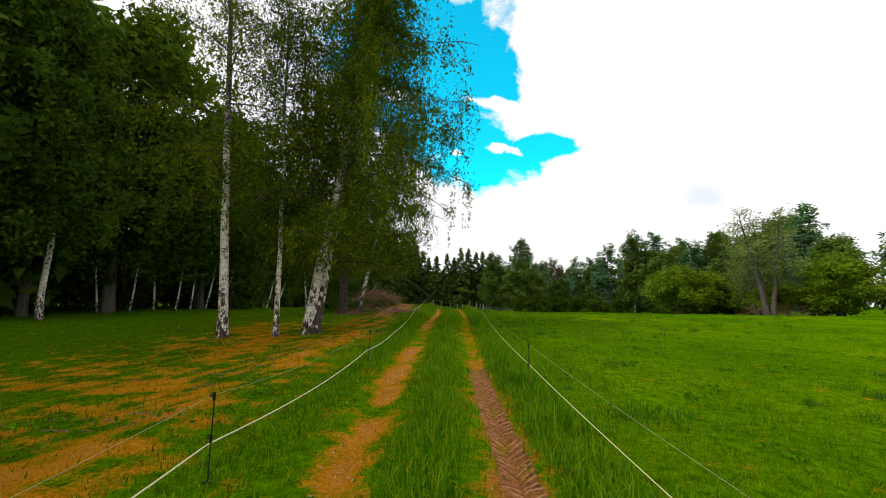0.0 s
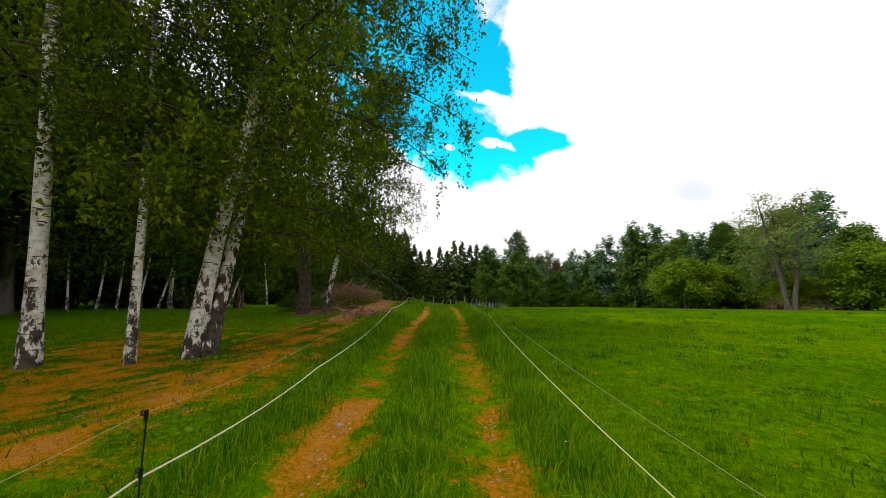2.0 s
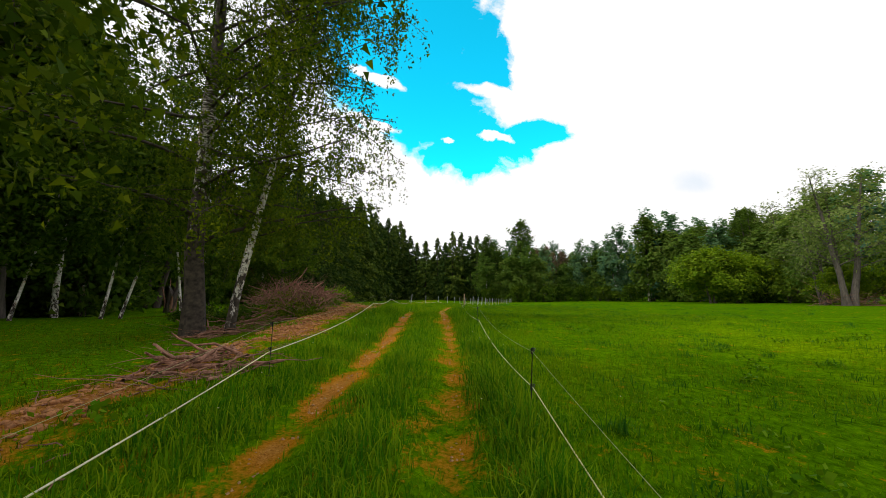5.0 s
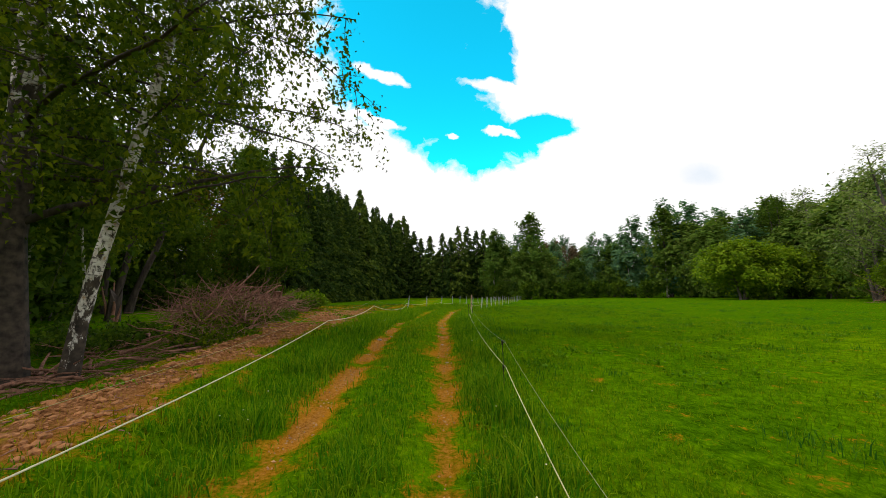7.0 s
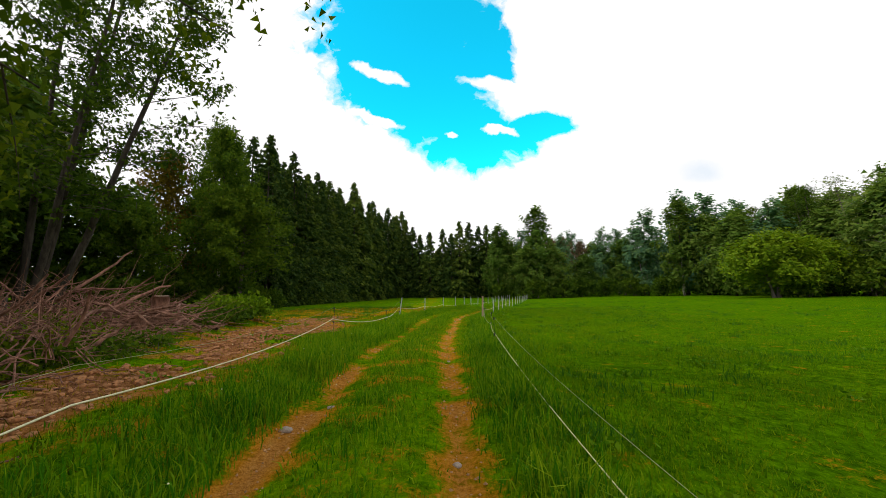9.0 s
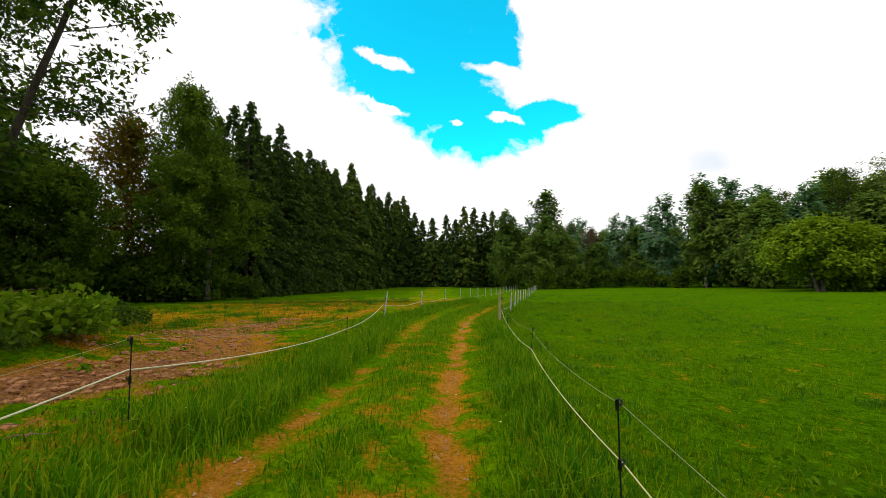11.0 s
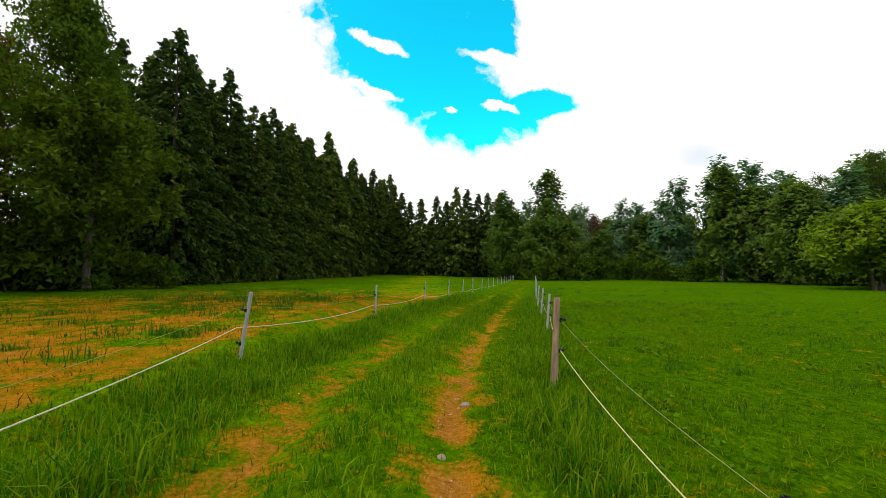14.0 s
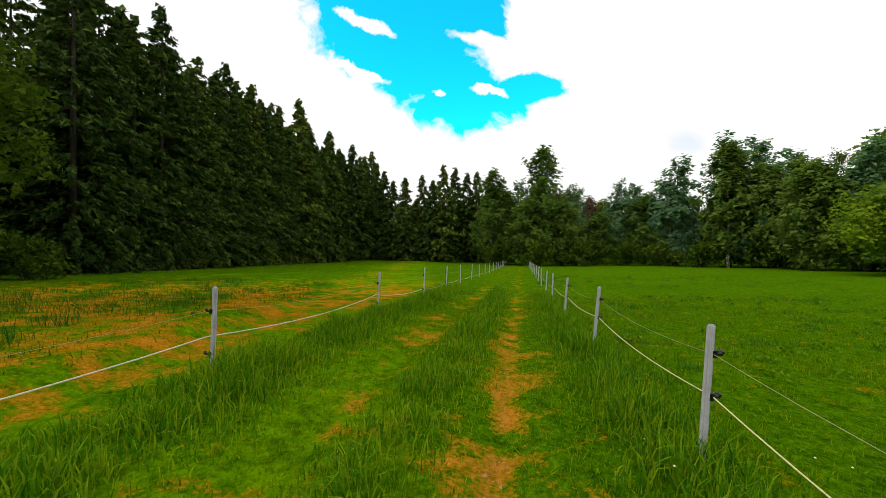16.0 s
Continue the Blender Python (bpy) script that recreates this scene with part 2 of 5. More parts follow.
def ground_material():
    """Turf and loam: the share of bare soil comes with the mesh, broken up by grain."""
    m, t = material("turf_and_loam")
    a = t.nodes.new("ShaderNodeAttribute")
    a.attribute_name = "soil"
    fine, mid, wide = noise_out(t, 28.0, 6.0, 0.65), noise_out(t, 3.0, 5.0, 0.6), noise_out(t, 0.16, 4.0, 0.55)
    blades = noise_out(t, 38.0, 4.0, 0.75, (1.0, 0.6, 1.0))
    grass = colours(t, math_node(t, "MULTIPLY_ADD", blades, 0.5, math_node(t, "MULTIPLY", wide, 0.5)),
                    [(0.34, (0.042, 0.130, 0.0008)), (0.50, (0.092, 0.225, 0.001)), (0.64, (0.190, 0.305, 0.0015))])
    soil = colours(t, math_node(t, "MULTIPLY_ADD", fine, 0.6, math_node(t, "MULTIPLY", mid, 0.4)),
                   [(0.30, (0.22, 0.082, 0.003)), (0.48, (0.47, 0.185, 0.005)), (0.70, (0.62, 0.295, 0.025))])
    # Clover of the far pasture, and on the lawn the wood's shade as darker green.
    clover = t.nodes.new("ShaderNodeAttribute")
    clover.attribute_name = "clover"
    patch = noise_out(t, 1.1, 5.0, 0.65)
    rich = colours(t, blades, [(0.34, (0.025, 0.088, 0.001)), (0.50, (0.049, 0.145, 0.0015)), (0.66, (0.105, 0.212, 0.002))])
    much = math_node(t, "MULTIPLY_ADD", math_node(t, "ADD", math_node(t, "MULTIPLY", clover.outputs["Fac"], 0.34), patch), 6.5, -3.25, clamp=True)
    grass = mixed(t, grass, rich, math_node(t, "MULTIPLY", much, 0.8))
    mottle = colours(t, noise_out(t, 8.0, 6.0, 0.7), [(0.34, (0.38, 0.42, 0.4)), (0.47, (0.80, 0.78, 0.8)), (0.64, (1.28, 1.12, 1.0))])
    grass = mixed(t, grass, mottle, 1.0, "MULTIPLY")
    grit = noise_out(t, 90.0, 5.0, 0.75)
    clay = colours(t, math_node(t, "MULTIPLY_ADD", grit, 0.6, math_node(t, "MULTIPLY", fine, 0.4)), [(0.34, (0.18, 0.072, 0.014)), (0.50, (0.47, 0.212, 0.048)), (0.66, (0.66, 0.36, 0.12))])
    worn = math_node(t, "MULTIPLY_ADD", math_node(t, "ADD", a.outputs["Fac"], math_node(t, "MULTIPLY", mid, 0.7)), 3.2, -3.35, clamp=True)
    soil = mixed(t, mixed(t, soil, clay, math_node(t, "MULTIPLY", worn, 0.55)), colours(t, grit, [(0.36, (0.55, 0.5, 0.45)), (0.55, (1.05, 1.05, 1.05))]), 1.0, "MULTIPLY")
    damp = t.nodes.new("ShaderNodeAttribute")
    damp.attribute_name = "churned"
    earth = colours(t, fine, [(0.35, (0.105, 0.042, 0.016)), (0.7, (0.38, 0.175, 0.075))])
    soil = mixed(t, soil, earth, damp.outputs["Fac"])
    share = math_node(t, "ADD", a.outputs["Fac"], math_node(t, "MULTIPLY", math_node(t, "SUBTRACT", mid, 0.5), 2.0))
    share = math_node(t, "ADD", share, math_node(t, "MULTIPLY", math_node(t, "SUBTRACT", fine, 0.5), 0.9))
    share = math_node(t, "MULTIPLY_ADD", share, 2.2, -0.54, clamp=True)
    rise = math_node(t, "ADD", math_node(t, "MULTIPLY_ADD", grit, 0.35, math_node(t, "MULTIPLY", fine, 0.8)), math_node(t, "MULTIPLY", mid, 1.0))
    yellowed = colours(t, fine, [(0.35, (0.13, 0.120, 0.002)), (0.65, (0.34, 0.215, 0.005))])
    grass = mixed(t, grass, yellowed, math_node(t, "MULTIPLY", share, 2.8, clamp=True))
    share = math_node(t, "MULTIPLY_ADD", share, 1.4, -0.38, clamp=True)
    surface(t, mixed(t, grass, soil, share), 0.97, rise, 0.8, 0.05, 0.0)
    return m


def plain(name, colour, rough=0.6, scale=20.0, spread=0.25, metal=0.0, bump=0.15, stretch=None):
    m, t = material(name)
    n = noise_out(t, scale, 5.0, 0.6, stretch)
    lo, hi = tuple(v * (1 - spread) for v in colour), tuple(min(1.0, v * (1 + spread)) for v in colour)
    surface(t, colours(t, n, [(0.3, lo), (0.7, hi)]), rough, n, bump, 0.004, 0.4, metal)
    return m


GROUND = ground_material()
ROPE = plain("fence_rope", (0.66, 0.63, 0.40), 0.7, 90.0, 0.15)
WIRE = plain("thin_cord", (0.30, 0.31, 0.13), 0.7, 90.0, 0.2)
BLACK = plain("black_plastic", (0.012, 0.012, 0.013), 0.45, 40.0, 0.3)
STEEL = plain("galvanised_post", (0.42, 0.42, 0.43), 0.55, 14.0, 0.18, 0.0)
OLD_WOOD = plain("weathered_wood", (0.33, 0.22, 0.14), 0.85, 7.0, 0.5, 0.0, 0.8, (4.0, 4.0, 0.5))
STONE = plain("field_stone", (0.30, 0.235, 0.18), 0.85, 9.0, 0.35, 0.0, 0.6)


# ---- mesh helpers ----
def mesh_of(name, verts, faces, mat, smooth=False):
    """A mesh from an array of places and one or more arrays of faces (one array per number of corners)."""
    me = bpy.data.meshes.new(name)
    faces = [np.asarray(f, dtype=np.int32) for f in faces if len(f)]
    loops = np.concatenate([f.ravel() for f in faces])
    sizes = np.concatenate([np.full(len(f), f.shape[1], np.int32) for f in faces])
    me.vertices.add(len(verts)), me.loops.add(len(loops)), me.polygons.add(len(sizes))
    me.vertices.foreach_set("co", np.asarray(verts, np.float32).ravel())
    me.loops.foreach_set("vertex_index", loops)
    me.polygons.foreach_set("loop_start", np.concatenate([[0], np.cumsum(sizes)[:-1]]).astype(np.int32))
    me.polygons.foreach_set("loop_total", sizes)
    me.polygons.foreach_set("use_smooth", np.full(len(sizes), smooth, bool))
    me.update(calc_edges=True)
    me.materials.append(mat)
    return me


def part_mesh(name, me, parent, label=""):
    ob = new(name, me)
    ob.parent = parent
    return tagged(ob, label=label)


def tubes(paths, sides=6):
    """Tapered round stems along lines: rows of (points, radii). Gives places and faces."""
    verts, quads, tris, n0 = [], [], [], 0
    ang = np.linspace(0, 2 * np.pi, sides, endpoint=False)
    for pts, radii in paths:
        pts, radii = np.asarray(pts, float), np.asarray(radii, float)
        d = np.gradient(pts, axis=0)
        d /= np.linalg.norm(d, axis=1, keepdims=True) + 1e-9
        ref = np.where(np.abs(d[:, 2:3]) > 0.9, [[1.0, 0, 0]], [[0, 0, 1.0]])
        a = np.cross(d, ref)
        a /= np.linalg.norm(a, axis=1, keepdims=True) + 1e-9
        b = np.cross(d, a)
        ring = pts[:, None] + radii[:, None, None] * (np.cos(ang)[None, :, None] * a[:, None] + np.sin(ang)[None, :, None] * b[:, None])
        verts.append(ring.reshape(-1, 3))
        i = np.arange(len(pts) - 1)[:, None] * sides + np.arange(sides)[None]
        j = np.arange(len(pts) - 1)[:, None] * sides + (np.arange(sides)[None] + 1) % sides
        quads.append((np.stack([i, i + sides, j + sides, j], -1).reshape(-1, 4)) + n0)
        last = n0 + (len(pts) - 1) * sides
        tris.append(np.stack([np.full(sides - 2, last), last + np.arange(1, sides - 1), last + np.arange(2, sides)], 1))
        n0 += len(pts) * sides
    return np.concatenate(verts), [np.concatenate(quads), np.concatenate(tris)]


def leaves(rng, places, size, slim=0.6, hang=0.0, three=False, facing=None):
    """Small rhombic leaves turned at random. hang: how far their long axis is drawn down.
    facing: a direction for each leaf that its blade tends to turn to."""
    n = len(places)
    u = rng.normal(size=(n, 3))
    u[:, 2] -= hang * 2
    u /= np.linalg.norm(u, axis=1, keepdims=True)
    v = np.cross(u, rng.normal(size=(n, 3)))
    if facing is not None:
        w = facing + rng.normal(size=(n, 3)) * 0.45
        u = np.cross(w, u)
        u /= np.linalg.norm(u, axis=1, keepdims=True) + 1e-9
        v = np.cross(w, u)
    v /= np.linalg.norm(v, axis=1, keepdims=True) + 1e-9
    s = (size * rng.uniform(0.6, 1.4, n))[:, None]
    p = np.asarray(places)
    if three:
        verts = np.stack([p - u * s * 0.45 + v * s * slim * 0.5, p + u * s * 0.7, p - u * s * 0.35 - v * s * slim * 0.6], 1).reshape(-1, 3)
        return verts, np.arange(3 * n).reshape(-1, 3)
    verts = np.stack([p - u * s * 0.5, p + v * s * slim * 0.5, p + u * s * 0.5, p - v * s * slim * 0.5], 1).reshape(-1, 3)
    return verts, np.arange(4 * n).reshape(-1, 4)


def bowed(start, way, length, sag, n, rng, wander=0.06):
    """A limb's line: out along way, sagging by sag metres at its end."""
    s = np.linspace(0, 1, n)[:, None]
    way = np.asarray(way, float)
    way = way / np.linalg.norm(way)
    line = np.asarray(start, float) + way * length * s - np.array([0, 0, 1.0]) * sag * s**2
    wig = np.cumsum(rng.normal(size=(n, 3)) * wander * length / n, axis=0)
    wig[0] = 0
    return line + wig


# ---- the lie of the land ----
def sm(v, lo, hi):
    t = np.clip((v - lo) / (hi - lo), 0, 1)
    return t * t * (3 - 2 * t)


def terrain(x, y):
    """Height of the ground, without ruts."""
    along = np.interp(y, [-60, 0, 5, 10, 15, 20, 25, 28.5, 32, 36, 40, 45, 50, 60, 75, 100, 150, 400],
                      [-0.4, -0.02, 0.0, 0.16, 0.45, 0.50, 0.54, 0.46, 0.27, 0.19, 0.06, -0.08, -0.24, -0.55, -1.05, -1.75, -2.2, -3])
    across = np.interp(x, [-60, -14, -3, 2, 7, 15, 40, 90], [-0.45, -0.28, 0.0, 0.0, -0.16, -0.18, 0.05, 0.3])
    left = np.where(x < -3, sm(y, 30, 50), 0.0)
    mound = 0.55 * np.exp(-(((x + 5.2) / 1.7) ** 2)) * sm(y, 22.5, 27) * (1 - sm(y, 31.5, 36))
    inner = np.interp(y, [20, 26, 34, 40], [2.0, 3.0, 6.5, 14.0])
    bank = 0.22 * sm(-x, 0.7, 1.3) * (1 - sm(-x - inner, 0, 2.0)) * sm(y, 11, 18) * (1 - sm(y, 46, 52))
    dip = -(0.17 + 0.06 * sm(y, 15, 21)) * sm(-x, 2.4, 4.2) * (1 - sm(y, 23, 27))
    return along + across * (1 - 0.9 * left) + mound + bank + dip


def wave(x, y, f, seed):
    """Cheap smooth noise from -1 to 1."""
    r = np.random.RandomState(seed)
    total = 0
    for _ in range(6):
        a, ph, k = r.uniform(0, 2 * np.pi), r.uniform(0, 2 * np.pi), f * r.uniform(0.6, 1.7)
        total = total + np.sin(k * (x * np.cos(a) + y * np.sin(a)) + ph + 0.8 * np.sin(0.7 * k * (y * np.cos(a) - x * np.sin(a)) + 2 * ph))
    return total / 3.2


def lane(y):
    """The lane's middle."""
    return np.interp(y, [-30, 0, 5, 10, 13, 20, 25, 30, 34, 38.5, 41, 43, 46, 51, 300],
                     [-0.4, -0.08, -0.05, 0.08, 0.2, 0.47, 0.47, 0.42, 0.65, 1.01, 1.38, 1.9, 2.66, 3.95, 66.0])


def fence_r(y):
    return np.interp(y, [-20, 2, 5, 9, 15, 20, 28.7, 32.7, 36.3, 39.15, 42.8, 46, 49, 52, 300], [1.1, 1.24, 1.27, 1.33, 1.55, 1.78, 1.93, 2.34, 2.56, 2.82, 3.77, 4.52, 5.22, 5.95, 70.0])


def fence_l(y):
    return np.interp(y, [-20, 2.8, 7.0, 9.4, 16.3, 24, 29.6, 34.2, 39.8, 44.4, 48.8, 52, 300], [-1.6, -1.55, -1.27, -1.10, -1.05, -1.08, -1.18, -0.80, -0.97, 0.0, 1.08, 2.0, 67.0])


GAUGE = 0.66


def soil_share(x, y):
    """How bare the ground is, 0 to 1."""
    c = lane(y)
    n1, n2 = wave(x, y, 2.2, 3), wave(x, y, 6.5, 5)
    left = 1.2 * np.exp(-(((x - c + GAUGE + 0.05 * n1) / 0.21) ** 2)) * np.clip(0.70 + 0.40 * n1 + 0.35 * n2, 0, 1) * np.interp(y, [0, 6, 26, 33, 37, 44, 60], [0.8, 1, 0.85, 0.5, 0.32, 0.3, 0.25])
    right = np.exp(-(((x - c - GAUGE + 0.05 * n1) / 0.22) ** 2)) * np.clip(0.8 + 0.4 * n2, 0, 1) * np.interp(y, [0, 7, 10, 20, 24, 36, 44, 50, 70], [1.1, 0.9, 0.42, 0.65, 0.9, 0.85, 0.6, 0.4, 0.3])
    halo = 0.42 * np.exp(-(((np.abs(x - c) - GAUGE) / 0.5) ** 2)) * np.clip(0.6 + 0.6 * n1, 0, 1) * (1 - 0.6 * sm(y, 45, 60))
    worn = 0.42 * np.exp(-(((x - c) / 0.5) ** 2)) * sm(y, 20, 26) * (1 - sm(y, 36, 40)) * np.clip(0.5 + n2, 0, 1)
    strip_x = np.interp(y, [-10, 4, 9, 14, 20, 28, 36, 44, 60], [-3.6, -3.0, -2.6, -2.2, -2.1, -2.35, -3.6, -4.0, -1.0])
    strip_w = np.interp(y, [-10, 4, 9, 14, 20, 28, 34, 44, 60], [0.7, 0.6, 0.5, 0.45, 0.7, 1.05, 1.7, 2.2, 1.8])
    strip = np.exp(-(((x - strip_x) / strip_w) ** 2)) * np.clip(0.62 + 0.5 * n1 + 0.4 * n2, 0, 1) * np.interp(y, [-10, 0, 6, 16, 30, 36, 44, 60], [0.5, 0.8, 0.95, 1.05, 1.3, 1.0, 0.72, 0.3])
    under = 0.62 * np.exp(-(((x + 5.0) / 2.6) ** 2 + ((y - 10.0) / 2.3) ** 2)) * np.clip(0.75 + 0.6 * n1, 0, 1)
    lawn = 0.62 * (1 - sm(y, 13, 18)) * sm(fence_l(y) - x, 0.1, 0.9) * (1 - sm(-x, 6.0, 9.5)) * np.clip(0.55 + 0.35 * n1 + 0.6 * n2, 0, 1)
    dry = 0.58 * sm(y, 33, 38) * (1 - sm(y, 52, 62)) * sm(fence_l(y) - x, 0, 1.0) * (1 - sm(-x, 9, 15)) * np.clip(0.65 + 0.5 * n1 + 0.35 * n2, 0, 1)
    return np.clip(np.maximum.reduce([left, right, worn, strip, under, halo, dry, lawn]), 0, 1.0)


def churned_share(x, y):
    strip = np.exp(-(((x + 2.4) / 1.0) ** 2)) * sm(y, 13, 17) * (1 - sm(y, 31, 35))
    pit = 0.9 * np.exp(-(((x + 4.1) / 1.0) ** 2 + ((y - 35.0) / 1.6) ** 2))
    rut = 0.8 * np.exp(-(((x - lane(y) - GAUGE) / 0.22) ** 2)) * (1 - sm(y, 5, 8))
    stony = np.exp(-(((np.abs(x - lane(y) + 0.03) - GAUGE) / 0.13) ** 2)) * np.interp(y, [8, 13, 22, 40, 48], [0.1, 0.15, 0.35, 0.35, 0.1])
    return np.clip(np.maximum.reduce([strip, pit, rut, stony]), 0, 1)


def clover_and_shade(x, y):
    """Where the sward is deeper green: clover in the pasture's far part, and tree shade coloured in at the wood's edge.
    """
    return np.clip(sm(y, 20, 36) * sm(x, 1, 4) + 0.85 * sm(-x, 1.2, 4) * (1 - sm(y, 30, 40)) + 0.4 * sm(-x, 1.0, 4) * sm(y, 30, 40), 0, 1)


def ground_z(x, y):
    x, y = np.asarray(x, float), np.asarray(y, float)
    c = lane(y)
    rut = -0.06 * (np.exp(-(((x - c + GAUGE) / 0.2) ** 2)) + np.exp(-(((x - c - GAUGE) / 0.18) ** 2)))
    crown = 0.02 * np.exp(-(((x - c) / 0.3) ** 2))
    near = np.exp(-((x / 25.0) ** 2)) * np.exp(-(((y - 25) / 50.0) ** 2))
    lumps = (0.018 * wave(x, y, 1.6, 11) + 0.035 * wave(x, y, 0.45, 12)) * near
    clods = 0.03 * churned_share(x, y) * wave(x, y, 14.0, 13)
    return terrain(x, y) + (rut + crown) * (1 - sm(y, 60, 90)) + lumps + clods


def build_ground():
    def steps(stops):
        out = [np.arange(a, b, s) for a, b, s in stops]
        return np.concatenate([*out, [stops[-1][1]]])
    xs = steps([(-1500, -100, 100), (-100, -20, 4), (-20, -9.1, 0.5), (-9.1, -5.5, 0.2), (-5.5, 4.5, 0.1), (4.5, 16, 0.5), (16, 100, 4), (100, 1500, 100)])
    ys = steps([(-1500, -60, 120), (-60, -6, 3), (-6, 1, 0.5), (1, 30, 0.14), (30, 52, 0.2), (52, 70, 0.8), (70, 140, 4), (140, 1500, 85)])
    gx, gy = np.meshgrid(xs, ys)
    fx, fy = gx.ravel(), gy.ravel()
    verts = np.stack([fx, fy, ground_z(fx, fy)], 1)
    i = (np.arange(len(ys) - 1)[:, None] * len(xs) + np.arange(len(xs) - 1)[None]).ravel()
    me = mesh_of("ground", verts, [np.stack([i, i + 1, i + 1 + len(xs), i + len(xs)], 1)], GROUND, True)
    for name, values in (("soil", soil_share(fx, fy)), ("churned", churned_share(fx, fy)), ("clover", clover_and_shade(fx, fy))):
        me.attributes.new(name, "FLOAT", "POINT").data.foreach_set("value", values.astype(np.float32))
    tagged(new("ground", me), "rutted meadow ground with green turf and bare orange loam", "ground", kind="structure")


build_ground()


# ---- grass ----
def blades(name, rng, x, y, height, width, mat, label, bent=0.35, tall=True):
    n = len(x)
    z = ground_z(x, y) - 0.01
    a, lean = rng.uniform(0, 2 * np.pi, n), rng.uniform(0.05, 1.0, n) * bent
    wx, wy = np.cos(a) * width * 0.5, np.sin(a) * width * 0.5
    b = rng.uniform(0, 2 * np.pi, n)
    dx, dy = np.cos(b) * lean * height, np.sin(b) * lean * height
    p = np.stack([x, y, z], 1)
    side = np.stack([wx, wy, 0 * wx], 1)
    tip = p + np.stack([dx, dy, height * np.sqrt(np.clip(1 - lean**2, 0.1, 1))], 1)
    if tall:
        mid = p + np.stack([dx * 0.30, dy * 0.30, height * (0.62 - 0.12 * lean)], 1)
        verts = np.stack([p - side, p + side, mid + side * 0.8, mid - side * 0.8, tip], 1).reshape(-1, 3)
        k = np.arange(n)[:, None] * 5
        faces = [k + np.array([[0, 1, 2, 3]]), k + np.array([[3, 2, 4]])]
    else:
        verts = np.stack([p - side, p + side, tip], 1).reshape(-1, 3)
        faces = [np.arange(3 * n).reshape(-1, 3)]
    tagged(new(name, mesh_of(name, verts, faces, mat)), label, "grass", kind="stuff")


def scatter(rng, n, x0, x1, y0, y1):
    """Random places in a rectangle."""
    x = rng.uniform(x0, x1, n)
    y = rng.uniform(y0, y1, n)
    return x, y


def build_grass():
    rng = np.random.default_rng(4)
    # verges and middle of the lane
    x, y = scatter(rng, 820000, -2.4, 2.7, 1.2, 56.0)
    x = x + lane(y)
    d = x - lane(y)
    bare = soil_share(x, y)
    track = np.maximum(np.exp(-(((np.abs(d) - GAUGE) / np.where(d < 0, 0.26, 0.2)) ** 2)), bare)
    tuft = np.clip(0.50 + 0.42 * wave(x, y, 3.0, 21) + 0.34 * wave(x, y, 8.5, 22), 0.08, 1.1)
    verge_r = np.exp(-(((x - fence_r(y) + 0.15) / 0.42) ** 2))
    verge_l = np.exp(-(((x - fence_l(y) - np.interp(y, [12, 20], [0.0, 0.4])) / np.interp(y, [12, 20], [0.45, 0.58])) ** 2)) * sm(y, -4, 14)
    mid = np.exp(-((d / 0.38) ** 2)) * np.interp(y, [0, 5, 16, 22, 40, 46], [0.6, 1, 0.9, 0.4, 0.55, 0.85])
    lush = np.clip(np.maximum.reduce([verge_r, verge_l, mid]), 0, 1)
    keep = rng.uniform(size=len(x)) < np.clip((0.16 + 0.84 * lush**1.5 * (0.4 + 0.6 * tuft)) * (1 - 1.1 * track), 0, 1) * np.interp(y, [0, 8, 45, 56], [1.0, 1.0, 0.8, 0.4])
    x, y, lush, tuft = x[keep], y[keep], lush[keep], tuft[keep]
    tall_left = np.where(x < lane(y), np.interp(y, [8, 22, 34, 50], [0.75, 1.0, 1.3, 1.0]), 1.0)
    h = (0.045 + 0.31 * tall_left * lush**1.2 * (0.25 + 0.75 * tuft)) * rng.uniform(0.35, 1.25, len(x))
    blades("verge_grass", rng, x, y, h, rng.uniform(0.005, 0.012, len(x)) * np.interp(y, [2, 20, 50], [1.0, 1.1, 1.3]), TALL_GRASS, "lush tall green grass along the lane verges", 0.92)
    # short sward of the field and of the lawn
    for name, n, x0, x1, y0, y1, label in (("field_grass", 330000, 1.3, 14.0, 2.5, 54.0, "short bright green pasture grass"),
                                           ("lawn_grass", 150000, -13.0, -1.0, 2.5, 55.0, "short green grass thinning over bare loam")):
        x, y = scatter(rng, n, x0, x1, y0, y1)
        keep = rng.uniform(size=n) > soil_share(x, y) * 1.0
        if x0 > 0:
            keep &= (x > fence_r(y) - 0.2) & (rng.uniform(size=n) < np.interp(x - fence_r(y), [0, 3, 6, 13], [1, 0.95, 0.5, 0.25]))
        else:
            keep &= (x < fence_l(y) + 0.3) & (rng.uniform(size=n) < np.interp(x, [-13, -6, -1], [0.3, 0.9, 1]))
        x, y = x[keep], y[keep]
        h = rng.uniform(0.025, 0.085, len(x)) * (1 + 0.45 * np.clip(wave(x, y, 2.5, 31), -1, 1) + 0.45 * np.clip(wave(x, y, 9.0, 32), -1, 1))
        blades(name, rng, x, y, h, rng.uniform(0.008, 0.016, len(x)), SHORT_GRASS if x0 > 0 else SHADED_LAWN_GRASS, label, 0.8, False)
    x, y = scatter(rng, 150000, -2.2, 2.6, 1.2, 52.0)
    x = x + lane(y)
    keep = rng.uniform(size=len(x)) > np.clip(soil_share(x, y) * 1.4, 0, 0.99)
    x, y = x[keep], y[keep]
    blades("lane_grass", rng, x, y, rng.uniform(0.02, 0.085, len(x)), rng.uniform(0.007, 0.014, len(x)), SHORT_GRASS, "short trodden grass in the lane", 0.85, False)
